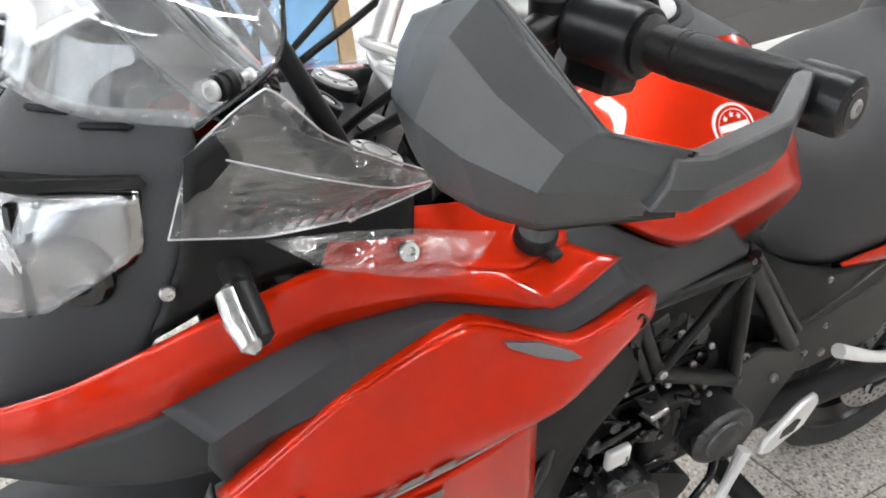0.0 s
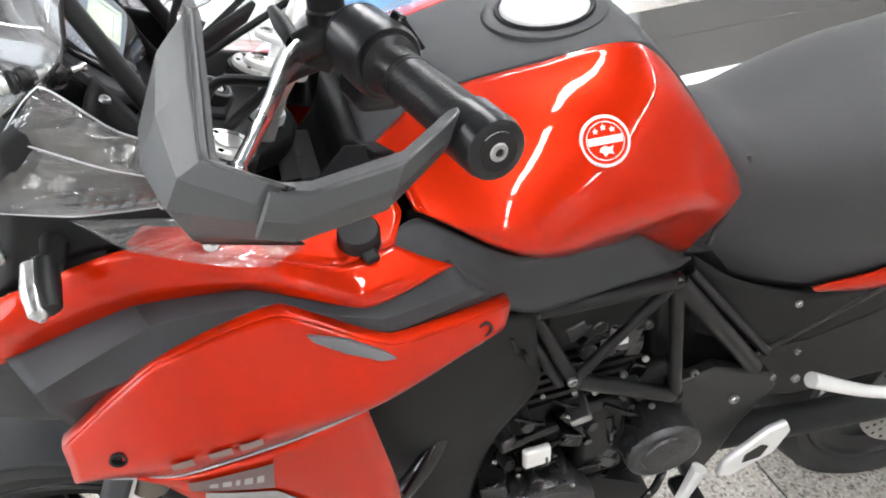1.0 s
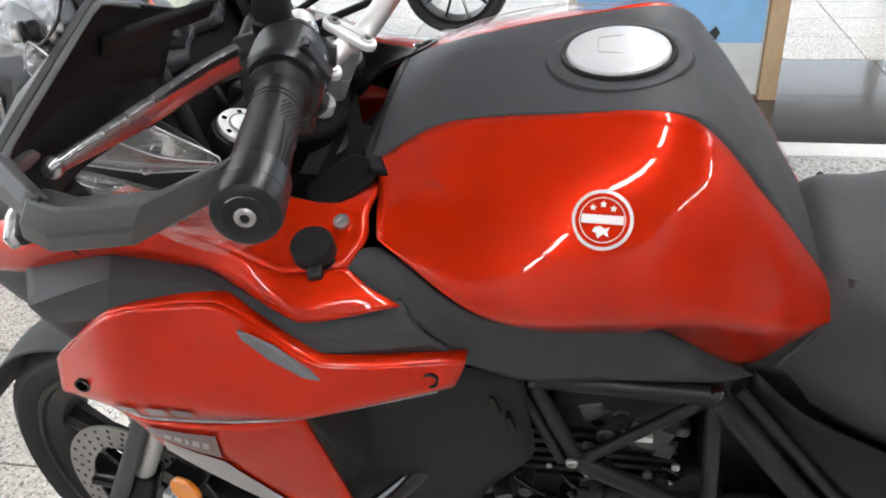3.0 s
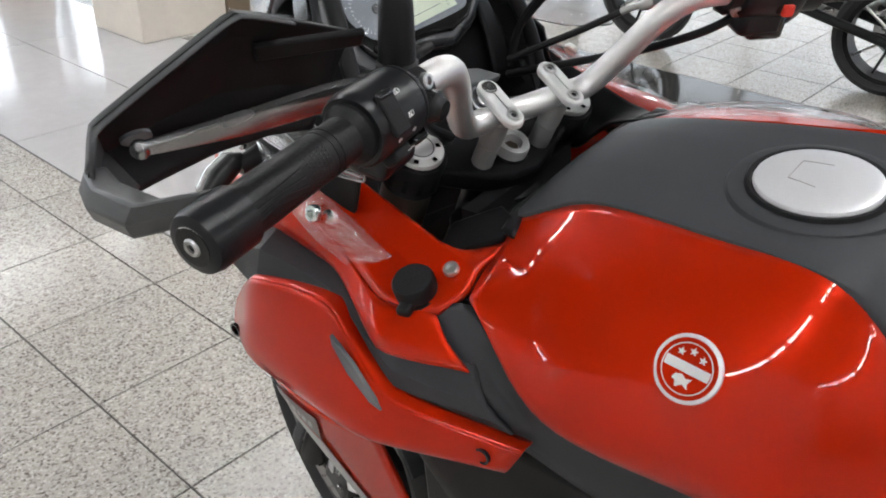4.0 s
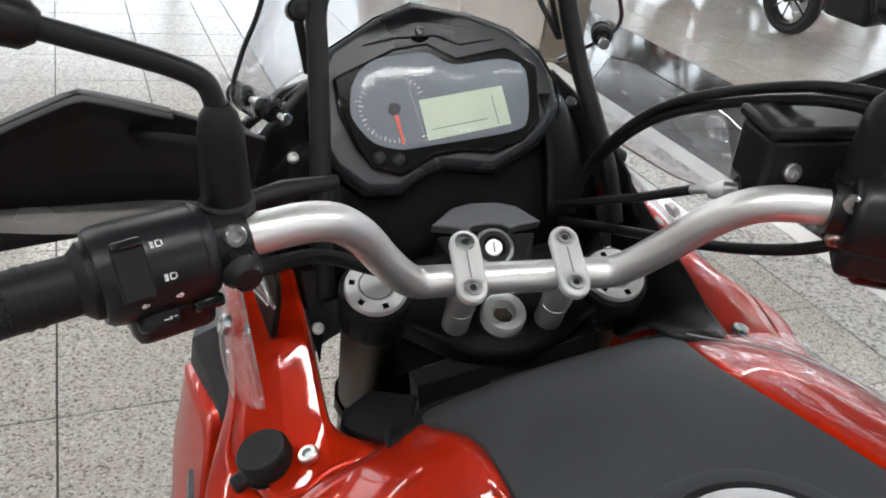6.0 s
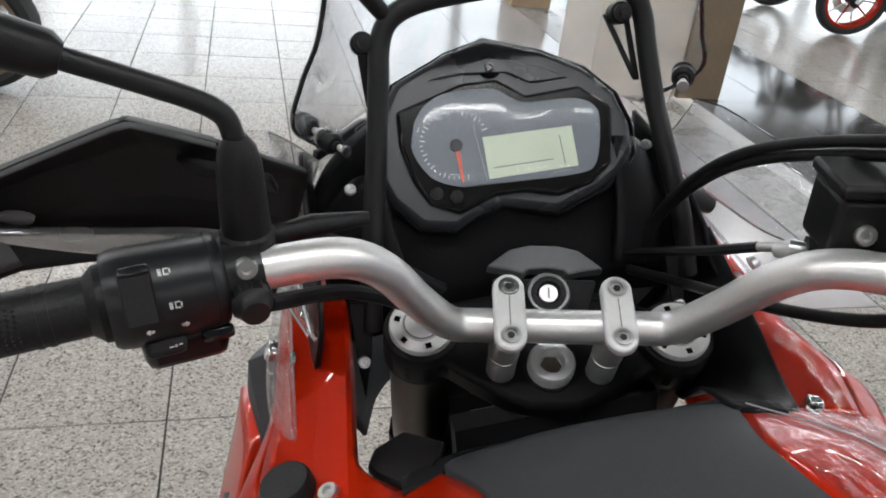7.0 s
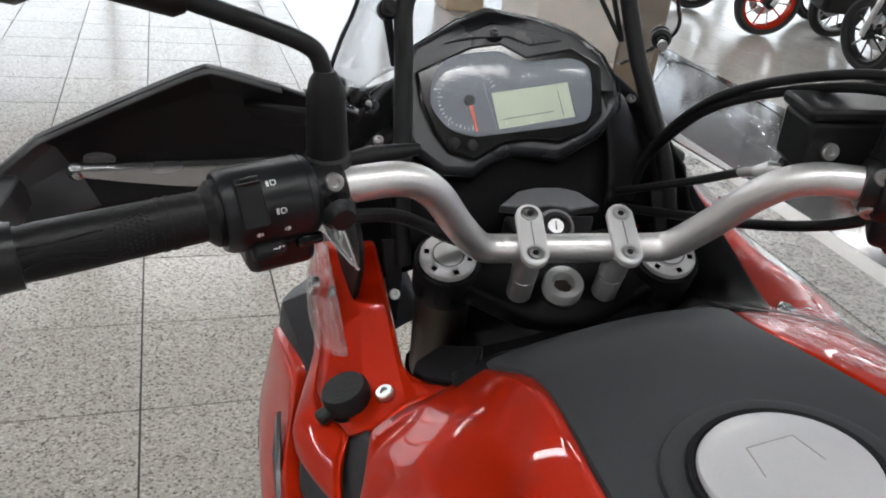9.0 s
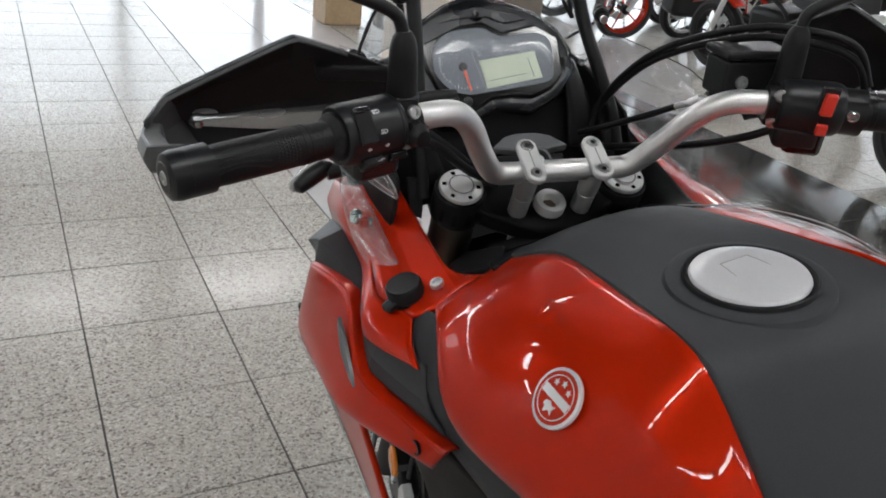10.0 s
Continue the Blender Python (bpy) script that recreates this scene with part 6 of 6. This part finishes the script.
def other_bike(x, y, turn, paint, rim, label):
    """A parked motorcycle: wheels with spokes, frame, engine, tank, seat, fork, bars and lamp."""
    th = new("parked_motorcycle")
    tagged(th, label, "motorcycle", "parked motorcycles")
    for cy in (.7, -.7):
        xf = Matrix.Translation((0, cy, .31))
        w = .11 if cy > 0 else .14
        r = .31
        ty = link("tyre", lathe([(r * .78, -w * .4), (r * .86, -w * .5), (r * .95, -w * .4), (r, 0), (r * .95, w * .4), (r * .86, w * .5), (r * .78, w * .4), (r * .78, -w * .4)], 40, axis="X", hollow=True), TYRE, th, "", xf)
        link("rim", ring(r * .7, r * .79, w * .36), rim, th, "wheel rim", xf)
        link("hub", lathe([(0, -w * .6), (.045, -w * .6), (.045, w * .6), (0, w * .6)], 20, axis="X"), BLACK, th, "", xf)
        for i in range(10):
            a = math.pi * i / 5
            link("spoke", tube([(0, .04 * math.cos(a), .04 * math.sin(a)), (0, r * .7 * math.cos(a), r * .7 * math.sin(a))], .008, 6), CHROME if i % 2 else rim, th, "", xf)
        link("brake_disc", ring(.07, .14, .002, w * .7), CHROME, th, "", xf)
        link("mudguard", sheet([[(-.07, cy + .36 * math.cos(radians(q)), .31 + .36 * math.sin(radians(q))) for q in (40, 70, 100, 130)], [(.07, cy + .36 * math.cos(radians(q)), .31 + .36 * math.sin(radians(q))) for q in (40, 70, 100, 130)]], 12, 4, 1, 1, (0, 0, 1)), paint, th, "", solid=.004)
    for s in (-1, 1):
        link("fork_leg", tube([(s * .1, .7, .31), (s * .1, .42, .98)], .024, 14), SILVER, th, "")
        link("swingarm", tube([(s * .11, -.7, .31), (s * .1, -.2, .42)], .025, 12), BLACK, th, "")
        link("frame_tube", tube([(s * .09, .36, .85), (s * .13, -.1, .68), (s * .12, -.22, .42)], .018, 12, 12), BLACK, th, "")
        link("grip", tube([(s * .24, .28, 1.06), (s * .4, .2, 1.05)], .018, 14), RUBBER, th, "")
    link("handlebar", tube([(-.4, .2, 1.05), (-.2, .3, 1.06), (0, .36, 1.02), (.2, .3, 1.06), (.4, .2, 1.05)], .011, 12, 24), BLACK, th, "")
    link("engine", box(-.15, .15, -.2, .24, .3, .66), ENGINE, th, "black engine", bevel=.05)
    link("exhaust", tube([(.16, .1, .35), (.18, -.3, .32), (.2, -.8, .48)], [.025, .03, .055], 16, 16), CHROME, th, "")
    rows = [[(-w, y_, z0), (-w * 1.05, y_, (z0 + z1) / 2), (-w * .6, y_, z1), (0, y_, z1 + .02), (w * .6, y_, z1), (w * 1.05, y_, (z0 + z1) / 2), (w, y_, z0)] for y_, w, z0, z1 in ((.36, .08, .8, .93), (.25, .14, .74, 1.0), (.05, .15, .74, 1.0), (-.15, .09, .76, .86))]
    link("tank", sheet(rows, 20, 20, .9, .9, (0, 0, 1)), paint, th, "", solid=.004)
    rows = [[(-w, y_, z0), (-w, y_, z1 - .02), (0, y_, z1), (w, y_, z1 - .02), (w, y_, z0)] for y_, w, z0, z1 in ((-.12, .08, .74, .84), (-.3, .14, .72, .83), (-.6, .13, .74, .86), (-.9, .1, .8, .95))]
    link("seat", sheet(rows, 16, 16, .9, .9, (0, 0, 1)), SEAT, th, "", solid=.01)
    link("headlight", lathe([(.0, -.08), (.06, -.07), (.085, -.02), (.085, .02), (.08, .03), (0, .035)], 24), BLACK, th, "", place((0, .52, .93), (0, 1, -.1)))
    th.matrix_world = pose(x, y, 0, 0, -8, turn)
    return th


other_bike(4.0, 1.27, 0, BLACK, BLACK, "black motorcycle parked on the far side of the dark strip")
other_bike(5.1, 4.05, 0, RED, BLACK, "red motorcycle parked on the granite tiles")
other_bike(5.6, 5.78, 78, BLACK, RED, "black motorcycle with red wheel rims")
other_bike(6.5, 5.95, 85, BLACK, CHROME, "black motorcycle parked beside the red-rimmed one")
other_bike(5.55, 6.9, 80, GREY, BLACK, "grey motorcycle parked in the back row")
other_bike(-2.12, 3.8, 84, BLACK, BROWN, "dark motorcycle with bronze wheel rims")

# poster board on the dark strip
pb = new("poster_board")
tagged(pb, "upright poster board with a blue sky print and a wooden edge", "poster")
pb.matrix_world = pose(2.93, -.55, 0, 0, 0, 0)
link("board", box(.0, .05, -.41, .41, .02, 1.9), WALL, pb, "", bevel=.004)
link("edge", box(-.02, .07, -.49, -.412, .0, 1.9), TAN, pb, "tan wooden edge post", bevel=.004)
link("edge", box(-.01, .06, .412, .44, .0, 1.9), WALL, pb, "white edge post", bevel=.004)
link("print_pale", box(-.004, -.0005, -.40, .40, .03, .255), POSTERPALE, pb, "pale ground of the print")
link("print_sky", box(-.004, -.0005, -.40, .40, .2555, 1.85), POSTERBLUE, pb, "blue sky of the print")
for yy, r in ((-.03, .055), (-.20, .055)):
    link("printed_wheel", lathe([(r, -.0015), (r, .001), (r * .7, .001), (r * .7, -.0015)], 28, axis="X"), GLOSSBLACK, pb, "", Matrix.Translation((-.006, yy, .16)))
link("printed_bike", slab([(-.006, y, z) for y, z in ((.05, .27), (-.02, .28), (-.08, .25), (-.14, .27), (-.2, .33), (-.22, .3), (-.19, .24), (-.2, .17), (-.13, .15), (-.08, .17), (-.03, .17), (-.02, .22))], (.002, 0, 0)), GREY, pb, "printed motorcycle outline")

# square pillar with a brown corner, far column
pl = tagged(new("pillar"), "beige clad pillar with a brown side", "pillar")
link("shaft", box(1.75, 2.33, 3.95, 4.5, 0, 3.3), BEIGE, pl, "beige cladding", bevel=.01)
link("brown_side", box(2.333, 2.62, 3.93, 4.5, 0, 3.3), BROWN, pl, "brown cladding", bevel=.006)
fc = tagged(new("column"), "tan column on a brown base standing far back", "column")
link("shaft", box(1.98, 2.28, 6.25, 6.55, .35, 3.3), WALL, fc, "", bevel=.01)
link("base", box(1.96, 2.30, 6.23, 6.57, 0, .345), TAN, fc, "tan base", bevel=.01)

# white disc in place of a round lamp reflection; its low dark stand is invented
sg = tagged(new("bright_spot_disc"), "white disc standing in for a round bright reflection, on an added stand", "sign")
sg.location = (2.13, .67, 0)
link("disc", lathe([(0, -.004), (.05, -.004), (.052, -.002), (.052, .003), (.05, .005), (0, .005)], 36), WHITESTRIP, sg, "round white disc", place((0, 0, .3), (-.86, -.37, .36)))
link("post", tube([(.012, .006, .0), (.012, .006, .27)], .004, 10), BLACK, sg, "thin black post added under the disc")
link("foot", lathe([(0, 0), (.05, 0), (.05, .004), (.01, .008), (0, .008)], 24), BLACK, sg, "flat black foot added under the post")

# walls, glass front, ceiling
X0, X1, Y0, Y1, H = -7.0, 11.0, -6.0, 12.0, 3.3


def structure(name, bm, material, label, category):
    o = link(name, bm, material, None, "", sharp=30)
    return tagged(o, label, category, kind="structure")


# unseen wall, kept pale to bounce light onto the left flank
structure("wall_west", box(X0 - .2, X0, Y0, Y1, 0, H), WALL, "unseen pale closing wall", "wall")
# unseen east side: glazing added to let fill light onto the floor
bm = box(X1, X1 + .2, Y0, Y1, 2.9, H)
box(X1, X1 + .2, Y0, Y1, 0, .1, bm)
for i in range(10):
    y = Y0 + i * 2
    box(X1, X1 + .2, y - .06 if i else y, y + .06 if i < 9 else y, .1, 2.9, bm)
structure("wall_east", bm, WALL, "wall with tall glazed openings", "wall")
for i in range(9):
    w = structure("window_%d" % (i + 10), box(X1 + .09, X1 + .1, Y0 + i * 2 + .06, Y0 + i * 2 + 1.94, .1, 2.9), PANE, "tall clear shop window pane", "window")
    w.visible_shadow = False
# unseen wall, kept grey to hold back fill light
structure("wall_south", box(X0, X1, Y0 - .2, Y0, 0, H), WALLGREY, "unseen mid-grey closing wall", "wall")
bm = box(X0, X1, Y1, Y1 + .2, 2.9, H)
box(X0, X1, Y1, Y1 + .2, 0, .1, bm)
for i in range(10):
    x = X0 + i * 2
    box(x - .06 if i else x, x + .06 if i < 9 else x, Y1, Y1 + .2, .1, 2.9, bm)
structure("wall_north", bm, WALL, "wall with tall glazed openings", "wall")
structure("ceiling", box(X0, X1, Y0, Y1, H, H + .2), CEIL, "dark grey painted ceiling", "ceiling")
for i in range(9):
    w = structure("window_%d" % (i + 1), box(X0 + i * 2 + .06, X0 + i * 2 + 1.94, Y1 + .09, Y1 + .1, .1, 2.9), PANE, "tall clear shop window pane", "window")
    w.visible_shadow = False
DAYLIGHT = glow("daylight", (.88, .94, 1.0), 2.6)
# added fill glow behind the east panes, no known source there
EASTFILL = glow("east_fill_glow", (.9, .95, 1.0), 0.8)
structure("backdrop", box(X0 - 12, X1 + 12, Y1 + 7, Y1 + 7.1, -1, 9), DAYLIGHT, "glowing panel outside the window", "backdrop")
structure("east_fill_panel", box(X1 + 7, X1 + 7.1, Y0 - 12, Y1 + 6.9, -1, 9), EASTFILL, "glowing panel outside the window", "backdrop")

# ceiling lamps in rows
def lamp(x, y):
    t = new("ceiling_lamp")
    tagged(t, "long white panel lamp under the ceiling", "lamp", "ceiling lamps")
    link("housing", box(-.75, .75, -.1, .1, -.05, 0), CEIL, t, "dark grey lamp housing", bevel=.006)
    link("diffuser", box(-.73, .73, -.06, .06, -.085, -.0505), TUBE, t, "glowing white diffuser", bevel=.004)
    t.location = (x, y, H)


for ix in range(9):
    for iy in range(4):
        lamp(-5.9 + ix * 1.9, -5.2 + iy * 4.3)

# floor: joints below, then slabs
structure("floor", box(X0, X1, Y0, Y1, -.2, -.004), JOINT, "dark cement bed of the tiled floor", "floor")
floor = bpy.data.objects["floor"]
T = .40
structure("granite_border", box(1.992, 2.297, Y0, Y1, -.01, .0015), STRIP, "speckled granite border strip", "floor")
structure("marble_border", box(2.30, 2.427, Y0, Y1, -.01, .002), WHITESTRIP, "white marble border strip", "floor")


def tile_mesh(w, d, name):
    bm = bmesh.new()
    g, e = .0026, .0005
    lo = [bm.verts.new((x, y, -.008)) for x, y in ((g, g), (w - g, g), (w - g, d - g), (g, d - g))]
    mi = [bm.verts.new((x, y, -e)) for x, y in ((g, g), (w - g, g), (w - g, d - g), (g, d - g))]
    hi = [bm.verts.new((x, y, 0)) for x, y in ((g + e, g + e), (w - g - e, g + e), (w - g - e, d - g - e), (g + e, d - g - e))]
    bm.faces.new(hi)
    for a, b in ((lo, mi), (mi, hi)):
        for i in range(4):
            j = (i + 1) % 4
            bm.faces.new((a[i], a[j], b[j], b[i]))
    me = bpy.data.meshes.new(name)
    bm.to_mesh(me)
    bm.free()
    return me


SMOOTH = mat("pale_smooth_porcelain", (0.5, 0.49, 0.5), 0.12, 0, 0, 0.04, 30, wear=0.1)
sm = tile_mesh(.7, 1.4, "smooth_tile")
sm.materials.append(SMOOTH)
tm = tile_mesh(T, T, "tile")
tm.materials.append(TILE)
dm = tile_mesh(.55, 1.1, "dark_tile")
dm.materials.append(DARKTILE)
near, far = [], []
xs = [-.012 + (i - 40) * T for i in range(80)]
for x0 in xs:
    for j in range(-20, 32):
        x = x0
        y = .821 + (j) * T
        if x + T > 2.0 and x < 3.53:
            continue
        if x > .3 and x < 2.0 and y > 1.6:
            continue
        x = x - .052 if x > 3.53 else x
        if x < X0 or x + T > X1 or y < Y0 or y + T > Y1:
            continue
        (near if -1.7 < x < 3.9 and -1.2 < y < 4.4 else far).append((x, y))
near.sort(key=lambda p: (p[0] - .4) ** 2 + (p[1] - 1.4) ** 2)
far += near[290:]
for x, y in near[:290]:
    o = new("tile", tm)
    o.parent = floor
    o.location = (x, y, 0)
fv, ff = [], []
for x, y in far:
    g, e = .0026, .0005
    b = len(fv)
    fv += [(x + p, y + q, -.004) for p, q in ((g, g), (T - g, g), (T - g, T - g), (g, T - g))]
    fv += [(x + p, y + q, 0) for p, q in ((g + e, g + e), (T - g - e, g + e), (T - g - e, T - g - e), (g + e, T - g - e))]
    ff.append((b + 4, b + 5, b + 6, b + 7))
    ff += [(b + i, b + (i + 1) % 4, b + 4 + (i + 1) % 4, b + 4 + i) for i in range(4)]
me = bpy.data.meshes.new("far_tiles")
me.from_pydata(fv, [], ff)
me.materials.append(TILE)
ft = new("far_tiles", me)
ft.parent = floor
tagged(ft, "granite floor tiles further off", kind="stuff")
for i in range(2):
    for j in range(16):
        o = new("dark_tile", dm)
        o.parent = floor
        o.location = (2.43 + i * .55, Y0 + j * 1.1, 0)
for i in range(2):
    for j in range(7):
        o = new("smooth_tile", sm)
        o.parent = floor
        o.location = (.588 + i * .7, 1.621 + j * 1.4, 0)
cm = tile_mesh(.197, T, "cut_tile")
cm.materials.append(TILE)
for j in range(25):
    o = new("cut_tile", cm)
    o.parent = floor
    o.location = (.388, 1.621 + j * T, 0)
